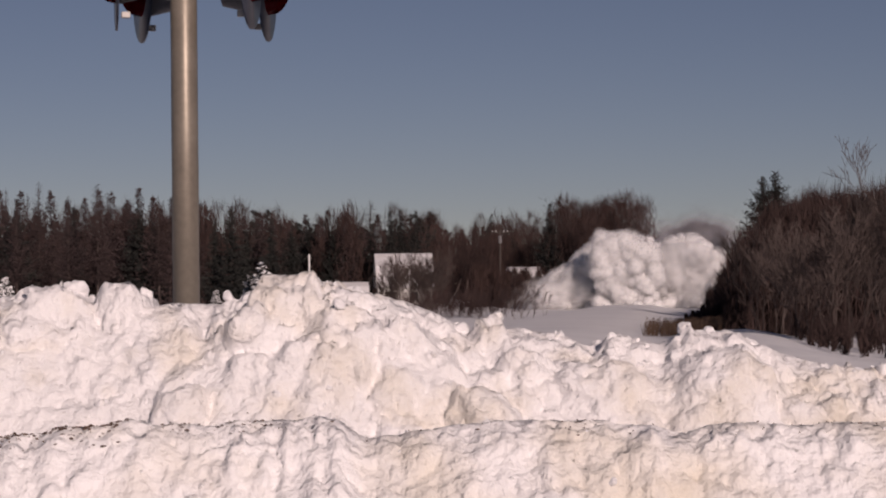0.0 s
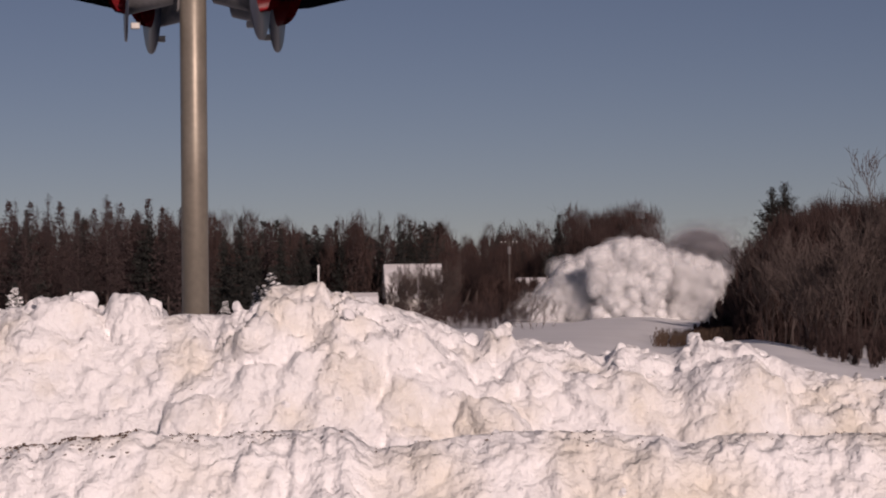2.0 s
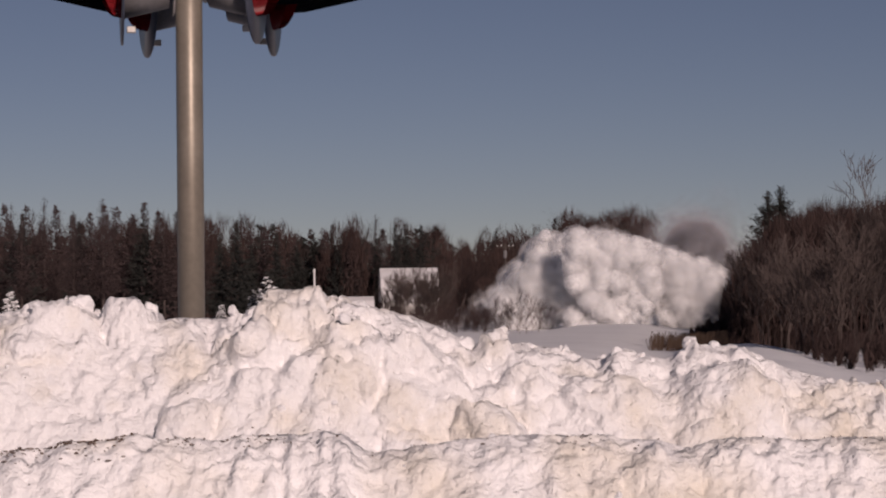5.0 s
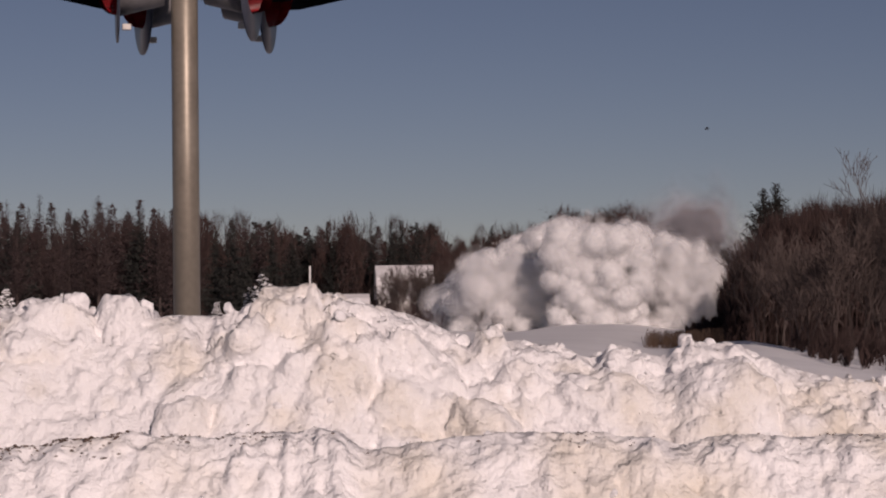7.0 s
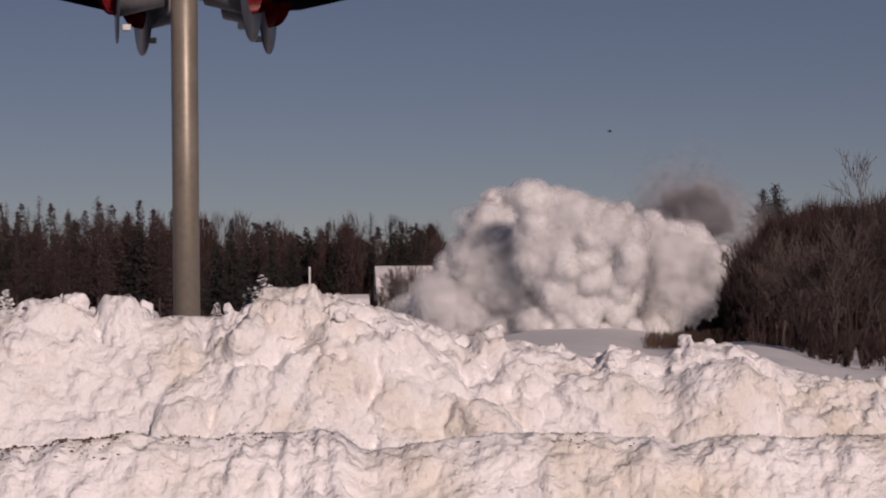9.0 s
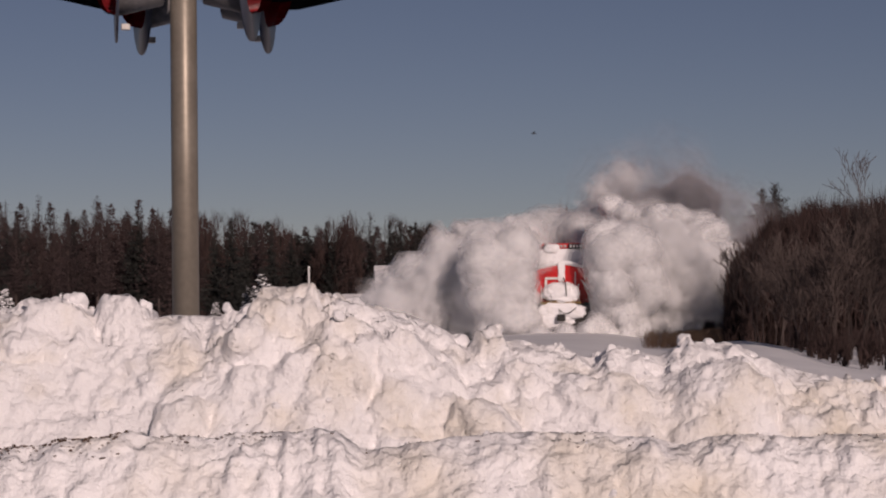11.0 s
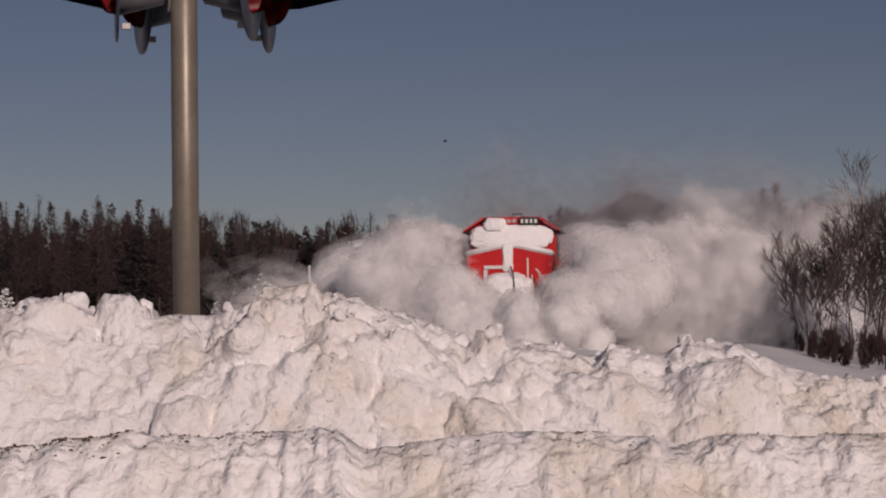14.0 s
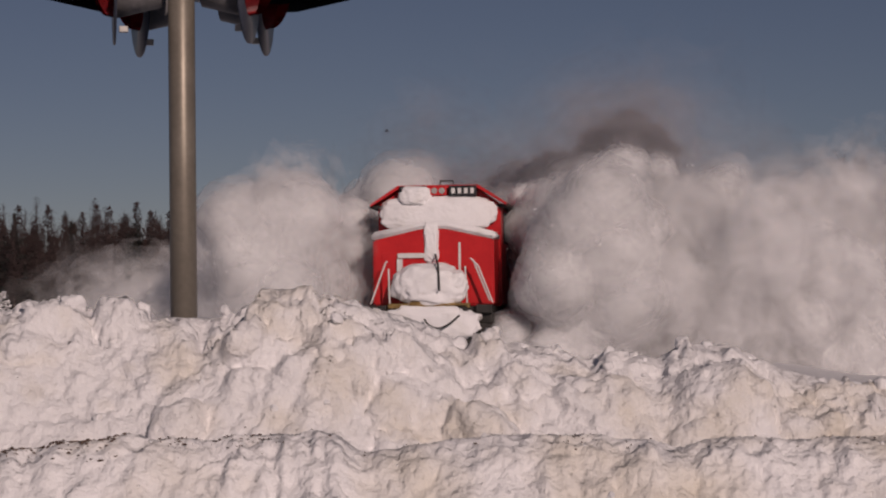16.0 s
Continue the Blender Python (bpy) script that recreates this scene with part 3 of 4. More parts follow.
rng = np.random.RandomState(8)
spruces = [conifer("spruce_tree", 30 + i, 10, w, NEEDLE, 10, dr, "dark green spruce at the edge of the wood") for i, (w, dr) in enumerate([(2.7, -0.25), (2.3, -0.35), (3.1, -0.2), (2.2, -0.3)])]
larches = [conifer("larch_tree", 40 + i, 12, w, LARCH, 12, 0.35, "leafless brown larch in the wood", bare=0.2, sliver=0.2) for i, w in enumerate([2.6, 2.2, 2.9])]
dusted = [conifer("young_spruce", 50 + i, 4.5, 1.2, NEEDLE, 7, -0.15, "young spruce with snow on its boughs", snowy=True, bare=0.03) for i in range(2)]
birches = [bare_tree("bare_tree", 60 + i, 13, BROWN, "leafless brown hardwood tree", depth=5, lean=0.05, split=3) for i in range(4)]


def on_bearing(b, d):
    """x at the distance d along a sight line; bearings count across the valley in steps of a quarter of a thousandth."""
    return (b - 784) / 4090 * d


def bearing_of(x, d):
    return x / d * 4090 + 784


spots = []
# Spruces that stand out along the wood: sight line, distance, height.
for b, d, h in [(30, 230, 11.2), (130, 240, 10.6), (245, 232, 10.4), (270, 236, 9.4), (380, 225, 8.8), (410, 222, 10.0), (435, 240, 8), (480, 235, 9), (515, 240, 8.3),
                 (545, 250, 9.3), (578, 246, 10.2), (600, 255, 9.4), (635, 250, 9.0), (690, 240, 10.2), (708, 246, 10.4), (735, 238, 10.2), (660, 255, 8), (840, 330, 11.5), (868, 340, 13),
                 (905, 335, 11), (972, 300, 13.6), (1000, 310, 12)]:
    spots.append((int(rng.randint(4)), on_bearing(b, d), d, h / 10, rng.uniform(0, 6)))
for _ in range(40):
    b, d = rng.uniform(-60, 760), rng.uniform(240, 275)
    spots.append((int(rng.randint(4)), on_bearing(b, d), d, rng.uniform(0.55, 0.86), rng.uniform(0, 6)))
for b in np.arange(-300, 1900, 40):
    d = rng.uniform(345, 400)
    spots.append((int(rng.randint(4)), on_bearing(b + rng.uniform(-10, 10), d), d, rng.uniform(0.8, 1.15), rng.uniform(0, 6)))
forest(spruces, spots, "spruces of the wood")
spots = []
for b, d, h in [(10, 235, 12), (68, 232, 12.4), (95, 240, 11.4), (172, 228, 12), (190, 236, 11.5), (300, 240, 10.5), (205, 250, 10.4), (48, 246, 11.8), (150, 246, 10.4), (120, 226, 10.8), (228, 238, 10.6), (330, 236, 10.4), (350, 240, 9.6), (465, 246, 9.4), (505, 248, 9), (560, 252, 9.6), (28, 228, 10.5), (280, 230, 10.8), (615, 262, 11), (655, 262, 11.4)]:
    spots.append((int(rng.randint(3)), on_bearing(b, d), d, h / 11.6, rng.uniform(0, 6)))
forest(larches, spots, "larches of the wood")
forest(dusted, [(int(rng.randint(2)), on_bearing(b, d), d, s, rng.uniform(0, 6)) for b, d, s in
                [(462, 200, 1.1), (440, 205, 0.8), (8, 205, 0.9), (105, 210, 0.75), (140, 208, 0.6), (60, 212, 0.5), (380, 205, 0.5), (250, 212, 0.6), (215, 214, 0.5)]], "young spruces")
spots = []
for b, d, h in [(625, 270, 12), (650, 272, 12.2), (1010, 300, 14), (1040, 296, 15), (1065, 300, 15), (1090, 305, 14.5), (1115, 300, 14), (1135, 306, 12.5), (1025, 306, 13.5),
                 (870, 360, 14), (800, 300, 9.5), (770, 290, 9.5), (785, 285, 9), (820, 296, 9), (760, 280, 8.5), (845, 300, 9), (920, 340, 12.5), (945, 330, 12),
                 (1050, 320, 15), (1080, 322, 15), (1105, 325, 14.5), (990, 320, 12.5), (890, 330, 11)]:
    spots.append((int(rng.randint(4)), on_bearing(b, d), d, h / 13, rng.uniform(0, 6)))
forest(birches, spots, "leafless trees of the wood")



def far_woods(name, mat, trees, label, pieces=230, thin=1.0):
    """Distant wood, too thick to count: rough crowns side by side."""
    R = random.Random(len(name))
    verts, faces = [], []
    for b, d, h, cone in trees:
        x, z0 = on_bearing(b, d), gz(on_bearing(b, d), d)
        for _ in range(pieces):
            f = R.random() ** (1.2 if cone else 0.8)
            wide = (0.24 * h * (1 - f) + 0.15) if cone else 0.2 * h * math.sqrt(max(0.05, 1 - (2 * f - 0.9) ** 2 * 0.8))
            a, q = R.uniform(0, 6.28), math.sqrt(R.random())
            c = Vector((x + math.cos(a) * wide * q, d + math.sin(a) * wide * q, z0 + f * h))
            i = len(verts)
            if cone:
                e1 = Vector((R.gauss(0, 1), R.gauss(0, 1), R.gauss(0, 0.6))).normalized() * R.uniform(0.3, 0.8) * (0.3 + 0.7 * thin)
                e2 = Vector((R.gauss(0, 1), R.gauss(0, 1), R.gauss(0, 0.8))).normalized() * R.uniform(0.3, 0.5) * thin
            else:
                e1 = Vector((R.gauss(0, 0.3), R.gauss(0, 0.3), 1)).normalized() * R.uniform(0.6, 1.5) * min(1.0, h / 2.5)
                e2 = Vector((R.gauss(0, 1), R.gauss(0, 1), 0)).normalized() * R.uniform(0.06, 0.16) * thin
            verts += [tuple(c - e1 * 0.5), tuple(c + e2), tuple(c + e1)]
            faces.append((i, i + 1, i + 2))
    ob = new(name, mesh_of(name, verts, faces, mat))
    tagged(ob, label, "woods", kind="stuff")


far_woods("far_spruces", NEEDLE, [(rng.uniform(-80, 780), rng.uniform(255, 300), rng.uniform(8, 11), True) for _ in range(120)]
          + [(rng.uniform(760, 1400), rng.uniform(330, 400), rng.uniform(8, 11.5), True) for _ in range(60)], "dark spruce wood beyond the field")
far_woods("far_larches", LARCH, [(b + rng.uniform(-6, 6), rng.uniform(228, 246), rng.uniform(10.2, 12.3), True) for b in (-40, -8, 14, 36, 66, 92, 122, 150, 172, 196, 222, 246, 272, 300, 322)]
          + [(b, rng.uniform(236, 258), rng.uniform(8.6, 9.8), True) for b in (352, 372, 432, 458, 486, 512, 540, 566, 612, 640, 668)], "leafless brown larches along the wood", 900, 0.4)
far_woods("far_hardwoods", FAR_BROWN, [(rng.uniform(-80, 780), rng.uniform(240, 300), rng.uniform(6.5, 11.2), False) for _ in range(150)]
          + [(rng.uniform(740, 1240), rng.uniform(300, 380), rng.uniform(7, 11), False) for _ in range(130)]
          + [(rng.uniform(985, 1140), rng.uniform(298, 330), rng.uniform(12.5, 14.5), False) for _ in range(45)]
          + [(rng.uniform(835, 960), rng.uniform(262, 286), rng.uniform(3.0, 4.6), False) for _ in range(26)]
          + [(rng.uniform(850, 960), rng.uniform(335, 370), rng.uniform(11, 13.5), False) for _ in range(20)], "leafless brown wood beyond the field", 420, 0.55)


def thicket_height(b, d):
    """The thicket climbs away from the line; far parts stand taller."""
    rise = np.interp(b, [1225, 1250, 1280, 1300, 1330, 1360, 1400, 1450, 1500, 1700], [-25, -10, 20, 42, 88, 122, 136, 152, 160, 160])
    return 1.95 + float(rise) * d / 4090


thicket = []
while len(thicket) < 420:
    d = 96 + 150 * rng.uniform() ** 1.6
    b = rng.uniform(1225, 1640)
    if on_bearing(b, d) - track_x(d) > 8.4:
        thicket.append((b, d, thicket_height(b, d) * rng.uniform(0.6, 1.04), False))
far_woods("thicket_twigs", BROWN, thicket
          + [(bearing_of(track_x(d) + off, d), d, rng.uniform(0.35, 0.7) * (off - 5.0) / 2, False) for d, off in zip(rng.uniform(93, 150, 60), rng.uniform(6.2, 9, 60))], "dense leafless brown twigs of the thicket", 330, 0.5)
far_woods("low_twigs", BROWN, [(bearing_of(track_x(d) + off, d), d, rng.uniform(0.3, 0.75), False) for d, off in zip(rng.uniform(61, 94, 170), rng.uniform(10.0, 15, 170))], "low brown twigs standing in the snow before the thicket", 60, 0.3)

# Shrubs: the thicket beside the line, and brush further off.
shrubs = [bare_tree("bare_shrub", 80 + i, 4.6, BROWN, "dense leafless brown shrub beside the line", depth=3, stems=6, lean=0.36, split=3, twist=0.5, thick=0.006, category="shrub", base_spread=0.8) for i in range(4)]
spots = []
for _ in range(38):
    y = 98 + 90 * rng.uniform() ** 1.3
    lo, hi = track_x(y) + 9.0, on_bearing(1720, y)
    x = rng.uniform(lo, hi)
    spots.append((int(rng.randint(4)), x, y, thicket_height(bearing_of(x, y), y) / 5.6 * rng.uniform(0.75, 1.05), rng.uniform(0, 6)))
for b, d, size in [(1480, 72, 0.25), (1535, 66, 0.28), (1575, 80, 0.6), (1450, 76, 0.25), (1420, 86, 0.3), (1420, 96, 0.8)]:
    spots.append((int(rng.randint(4)), on_bearing(b, d), d, size, rng.uniform(0, 6)))
forest(shrubs, spots, "thicket beside the line")
brush = [bare_tree("brush", 95 + i, 2.6, BROWN, "low leafless brush on the snow", depth=3, stems=6, lean=0.45, split=2, twist=0.5, thick=0.007, category="shrub", base_spread=0.9) for i in range(3)]
spots = [(i % 3, on_bearing(b, d), d, s, rng.uniform(0, 6)) for i, (b, d, s) in enumerate(
    [(690, 190, 0.8), (715, 188, 0.9), (740, 192, 0.9), (760, 196, 1.1), (790, 185, 1.1), (820, 190, 1.0), (850, 180, 1.1), (880, 176, 1.3), (905, 185, 1.6), (930, 170, 1.2)])]
for _ in range(45):
    d = rng.uniform(150, 230)
    x = track_x(d) - rng.uniform(7, 22)
    spots.append((int(rng.randint(3)), x, d, rng.uniform(0.5, 1.2), rng.uniform(0, 6)))
forest(brush, spots, "brush beside the line")

saplings = [bare_tree("sapling", 140 + i, 4.4, BARK, "slender leafless sapling standing in the snow", depth=4, stems=3, lean=0.16, split=3, twist=0.42, thick=0.007, base_spread=0.3) for i in range(2)]
forest(saplings, [(0, on_bearing(b, d), d, size, turn) for b, d, size, turn in
                  [(1502, 74, 1.1, 0.3), (1545, 76, 1.15, 2.0), (1375, 88, 1.0, 1.0), (1345, 93, 1.0, 4.0), (1465, 74, 1.0, 5.0), (1430, 80, 0.95, 2.6), (1585, 78, 1.2, 3.3), (1400, 84, 0.85, 0.8), (690, 196, 1.05, 1.2), (716, 194, 1.15, 3.0), (738, 197, 1.1, 0.2), (756, 195, 0.95, 4.4), (702, 200, 1.2, 5.0), (727, 199, 1.25, 0.9), (748, 201, 1.1, 2.2), (770, 198, 1.1, 3.7), (680, 198, 0.8, 2.9), (765, 202, 1.3, 5.5)]], "saplings in the snow")
lone = bare_tree("bare_tree", 120, 9.5, BARK, "tall leafless tree rising out of the thicket", depth=5, lean=0.1, split=2, twist=0.42, thick=0.0085)
plant(lone, True, on_bearing(1592, 105), 105, 1.2, 1.0, "trees of the thicket")
plant(lone, False, on_bearing(1640, 100), 100, 0.95, 3.4, "trees of the thicket")
pine = conifer("pine_tree", 130, 11, 3.0, NEEDLE, 22, 0.2, "dark pine with a narrow ragged crown behind the thicket", bare=0.5)
plant(pine, True, on_bearing(1350, 165), 165, 0.9, 0, "pines behind the thicket")
plant(pine, False, on_bearing(1373, 166), 166, 0.94, 2, "pines behind the thicket")


def dry_grass():
    R = random.Random(3)
    verts, faces = [], []
    for _ in range(1500):
        y = R.uniform(90, 112)
        x = track_x(y) + 4.4 + R.random() ** 0.7 * 4.6 * (y - 70) / 36
        z, h = gz(x, y), R.uniform(0.2, 0.6)
        a = Vector((x, y, z - 0.05))
        b = a + Vector((R.gauss(0, 0.15), R.gauss(0, 0.1), 1)) * h
        tube(verts, faces, a, b, 0.014, 0.004)
        tube(verts, faces, b, b + Vector((R.gauss(0, 0.05), 0, 0.12)), 0.02, 0.004)
    ob = new("dry_grass", mesh_of("dry_grass", verts, faces, GRASS))
    tagged(ob, "dry brown grass stalks standing out of the snow", "grass", kind="stuff")


dry_grass()


# ---- buildings and posts in the distance ----
def barn(x, y, width, depth, eave, ridge, wall_mat, label, turn=0.0, name="barn"):
    th = empty(name, pose(x, y, gz(x, y) - 0.1, 0, 0, turn), label, "building")
    w, d = width / 2, depth / 2
    bm = bmesh.new()
    knee = eave + (ridge - eave) * 0.62
    out = [(-d, 0), (-d, eave), (-d * 0.62, knee), (0, ridge), (d * 0.62, knee), (d, eave), (d, 0)]
    prism(bm, out, -w + 0.05, w - 0.05)
    bmesh.ops.rotate(bm, verts=bm.verts, cent=(0, 0, 0), matrix=Matrix.Rotation(radians(90), 3, "Z"))
    part("wall", bm, wall_mat, th)
    bm = bmesh.new()
    top = [(-d - 0.25, eave - 0.18), (-d * 0.64, knee + 0.1), (0, ridge + 0.14), (d * 0.64, knee + 0.1), (d + 0.25, eave - 0.18)]
    prism(bm, top + [(x0, z0 - 0.14) for x0, z0 in top[::-1]], -w - 0.2, w + 0.2)
    bmesh.ops.rotate(bm, verts=bm.verts, cent=(0, 0, 0), matrix=Matrix.Rotation(radians(90), 3, "Z"))
    part("roof", bm, ROOF_SNOW, th, "roof under a sheet of snow")
    door = part("door", boxed(-w * 0.75, -w * 0.35, -d - 0.06, -d + 0.02, 0, eave * 0.72), DARK_WALL, th, "dark doorway")
    part("window", boxed(w * 0.2, w * 0.45, -d - 0.05, -d + 0.02, eave * 0.35, eave * 0.7), glass, th)
    part("corner_board", boxed(-w - 0.02, -w + 0.18, -d - 0.04, -d + 0.1, 0, eave), WHITE_PAINT, th)
    return th


barn(on_bearing(712, 230), 232, 5.4, 7, 2.6, 5.55, BOARD, "small gambrel barn with a snow-covered roof", 4)
barn(on_bearing(628, 226), 226, 2.2, 3, 1.6, 2.6, WHITE_PAINT, "low shed with snow on its roof", 0, "shed")
barn(on_bearing(925, 292), 292, 3.6, 5, 4.1, 5.0, DARK_WALL, "distant dark house with a snowy roof", 8, "house")


def utility_pole(x, y, h):
    th = empty("utility_pole", pose(x, y, gz(x, y)), "weathered wooden utility pole with a crossarm", "pole")
    part("post", rod(bmesh.new(), (0, 0, -0.3), (0, 0, h), 0.15, 0.1, 9), WOOD_POLE, th)
    part("crossarm", boxed(-1.1, 1.1, -0.07, 0.07, h - 0.55, h - 0.4), WOOD_POLE, th)
    for k in (-1, -0.5, 0.5, 1):
        part("insulator", rod(bmesh.new(), (k, 0, h - 0.4), (k, 0, h - 0.2), 0.06, 0.04, 8), WHITE_PAINT, th)
    part("transformer", rod(bmesh.new(), (0.0, -0.3, h - 1.9), (0.0, -0.3, h - 0.95), 0.22, 0.22, 12), GREY_PAINT, th)


utility_pole(on_bearing(884, 300), 300, 9.9)
post = empty("marker_post", pose(on_bearing(546, 60), 60, gz(on_bearing(546, 60), 60)), "thin white marker post standing in the snow", "post")
part("post", rod(bmesh.new(), (0, 0, -0.2), (0, 0, 2.65), 0.03, 0.025, 8), WHITE_PAINT, post)
part("cap", rod(bmesh.new(), (0, 0, 2.65), (0, 0, 2.7), 0.04, 0.02, 8), WHITE_PAINT, post)


def bird_in_flight():
    """A small dark bird: body, head, tail and two raised wings."""
    th = empty("bird", pose(0, 0, 0), "small dark bird in flight", "bird")
    v, f = ICO3
    body = new("body", mesh_of("body", v * np.array([0.16, 0.05, 0.05]), f, BLACK, True))
    head = new("head", mesh_of("head", v * np.array([0.045, 0.035, 0.035]) + np.array([-0.17, 0, 0.02]), f, BLACK, True))
    body.parent = head.parent = th
    for sy in (-1, 1):
        part("wing", prism(bmesh.new(), [(-0.07, 0.0), (0.06, 0.0), (0.1, 0.015), (-0.02, 0.02)], 0.02 * sy, 0.3 * sy), BLACK, th).rotation_euler = (0.5 * sy, 0, 0)
    part("tail", prism(bmesh.new(), [(0.13, -0.01), (0.28, -0.02), (0.28, 0.0), (0.13, 0.012)], -0.04, 0.04), BLACK, th)
    return th


BIRD = bird_in_flight()


# ---- the locomotive ----
def locomotive():
    """Origin at rail level under the front of the nose; x across, y towards the rear."""
    th = empty("locomotive", pose(0, 0, 0), "red diesel locomotive plastered with snow, ploughing the line", "locomotive")
    # pilot and running gear
    part("underframe", boxed(-1.5, 1.5, -0.55, 21.0, 1.2, 1.62, 0.03), DARK_STEEL, th)
    bm = bmesh.new()
    prism(bm, [(-1.55, 0.12), (1.55, 0.12), (1.45, 1.2), (-1.45, 1.2)], -0.75, -0.55)
    for v in bm.verts:
        if v.co.z < 0.5:
            v.co.y -= 0.35 * (1.6 - abs(v.co.x))
    part("pilot", bm, DARK_STEEL, th, "dark steel pilot plough")
    bm = boxed(-0.14, 0.14, -1.25, -0.5, 0.78, 1.0, 0.03)
    box(bm, -0.22, 0.2, -1.4, -1.15, 0.72, 1.06, 0.05)
    part("coupler", bm, DARK_STEEL, th)
    bm = boxed(-1.05, 0.95, -0.72, -0.5, 1.58, 1.7, 0.02)
    box(bm, -0.5, 0.15, -0.74, -0.5, 1.62, 1.76, 0.02)
    part("anticlimber", bm, YELLOW, th, "worn yellow anticlimber bar")
    for x0, x1 in ((-1.5, -1.1), (0.3, 0.9), (1.1, 1.5)):
        part("step_box", boxed(x0, x1, -0.72, -0.2, 1.45, 1.66, 0.02), DARK_STEEL, th)
    # nose
    bm = bmesh.new()
    prism(bm, [(-1.5, 1.64), (1.5, 1.64), (1.5, 3.28), (0.3, 3.55), (-0.3, 3.55), (-1.5, 3.28)], 0.0, 1.7)
    for v in bm.verts:
        if v.co.y > 1 and v.co.z > 3:
            v.co.z += 0.1
    bmesh.ops.bevel(bm, geom=[e for e in bm.edges], offset=0.05, segments=2, affect="EDGES")
    part("nose", bm, RED, th, "red wide nose")
    part("nose_door", boxed(-1.28, -0.2, -0.02, 0.02, 1.7, 2.95, 0.015), RED, th)
    part("nose_door", boxed(0.62, 0.68, -0.02, 0.02, 1.7, 3.2, 0.01), WHITE_PAINT, th, "white stripe of snow along the door seam")
    # cab
    bm = bmesh.new()
    prism(bm, [(-1.56, 1.62), (1.56, 1.62), (1.56, 4.2), (0.98, 4.58), (-0.98, 4.58), (-1.56, 4.2)], 1.55, 4.6)
    bmesh.ops.bevel(bm, geom=[e for e in bm.edges], offset=0.04, segments=2, affect="EDGES")
    part("cab", bm, RED, th, "red cab")
    bm = bmesh.new()
    prism(bm, [(-1.72, 4.16), (-1.0, 4.6), (1.0, 4.6), (1.72, 4.16), (1.72, 4.22), (1.02, 4.68), (-1.02, 4.68), (-1.72, 4.22)], 1.25, 4.7)
    part("cab_roof", bm, RED, th, "red roof with drip edges")
    for sx in (-1, 1):
        part("visor", boxed(1.45 * sx, 1.78 * sx, 1.5, 4.2, 4.12, 4.2, 0.02), DARK_STEEL, th)
        ws = part("windshield", boxed(0.12 * sx, 1.3 * sx, 1.52, 1.56, 3.68, 4.22, 0.01), glass, th, "dark windscreen pane")
        part("side_window", boxed(1.555 * sx, 1.58 * sx, 2.3, 3.9, 3.2, 4.0, 0.01), glass, th)
        nb = part("number_board", boxed(0.28 * sx, 0.98 * sx, 1.2, 1.5, 4.4, 4.66, 0.015), BLACK, th, "black number board with pale marks")
        for k in range(4):
            x = 0.63 * sx - 0.24 + 0.16 * k
            bm = boxed(x - 0.045, x + 0.045, 1.185, 1.205, 4.46, 4.6, 0.004)
            part("mark", bm, WHITE_PAINT, nb)
    bm = boxed(-0.2, 0.22, 1.22, 1.5, 4.42, 4.66, 0.03)
    part("headlight_box", bm, RED, th)
    for x in (-0.09, 0.1):
        part("headlight", rod(bmesh.new(), (x, 1.2, 4.54), (x, 1.24, 4.54), 0.075, 0.085, 16), ALU, th, "round headlight")
    part("grab_loop", pipe(bmesh.new(), [(0.02, 1.5, 4.66), (0.04, 1.5, 4.8), (0.36, 1.5, 4.8), (0.38, 1.5, 4.66)], 0.018), DARK_STEEL, th)
    # long hood, tanks and bogies
    part("long_hood", boxed(-0.95, 0.95, 4.6, 20.2, 1.62, 4.45, 0.08), RED, th, "red engine hood")
    part("radiator", boxed(-1.5, 1.5, 16.2, 20.0, 3.7, 4.6, 0.1), DARK_STEEL, th, "winged radiator")
    part("walkway", boxed(-1.5, 1.5, 4.6, 21.0, 1.62, 1.68), DARK_STEEL, th)
    part("fuel_tank", boxed(-1.4, 1.4, 8.0, 13.2, 0.4, 1.2, 0.15), DARK_STEEL, th)
    for y0 in (1.6, 14.6):
        bogie = part("bogie", boxed(-1.15, 1.15, y0, y0 + 4.6, 0.55, 1.15, 0.08), DARK_STEEL, th)
        for k in range(3):
            for sx in (-1, 1):
                y = y0 + 0.55 + 1.75 * k
                part("wheel", rod(bmesh.new(), (0.7 * sx, y, 0.53), (0.84 * sx, y, 0.53), 0.53, 0.53, 24), DARK_STEEL, bogie)
    # handrails, brackets and hoses
    part("nose_bracket", boxed(-0.88, -0.2, -0.1, -0.02, 2.82, 2.94, 0.01), WHITE_PAINT, th, "snow-dusted grab rail bracket")
    part("nose_bracket", boxed(-0.9, -0.76, -0.1, -0.02, 2.35, 2.8, 0.01), WHITE_PAINT, th, "snow-dusted grab rail bracket")
    for pts in ([(-1.5, -0.5, 1.7), (-1.12, -0.5, 2.72), (-1.08, -0.5, 2.72)], [(-1.03, -0.55, 1.7), (-1.05, -0.55, 2.55)],
                [(1.5, -0.5, 1.7), (1.15, -0.5, 2.6), (0.96, -0.5, 2.8)], [(1.42, -0.45, 1.75), (1.02, -0.45, 2.75)],
                [(0.86, -0.4, 1.7), (0.82, -0.4, 2.6)]):
        part("handrail", pipe(bmesh.new(), pts, 0.022), WHITE_PAINT, th, "white handrail")
    hose = [(-0.12 + 0.86 * q, -1.14 - 0.06 * math.sin(q * 3), 1.32 - 0.26 * math.sin(math.pi * q ** 0.8) + 0.08 * q) for q in np.linspace(0, 1, 14)]
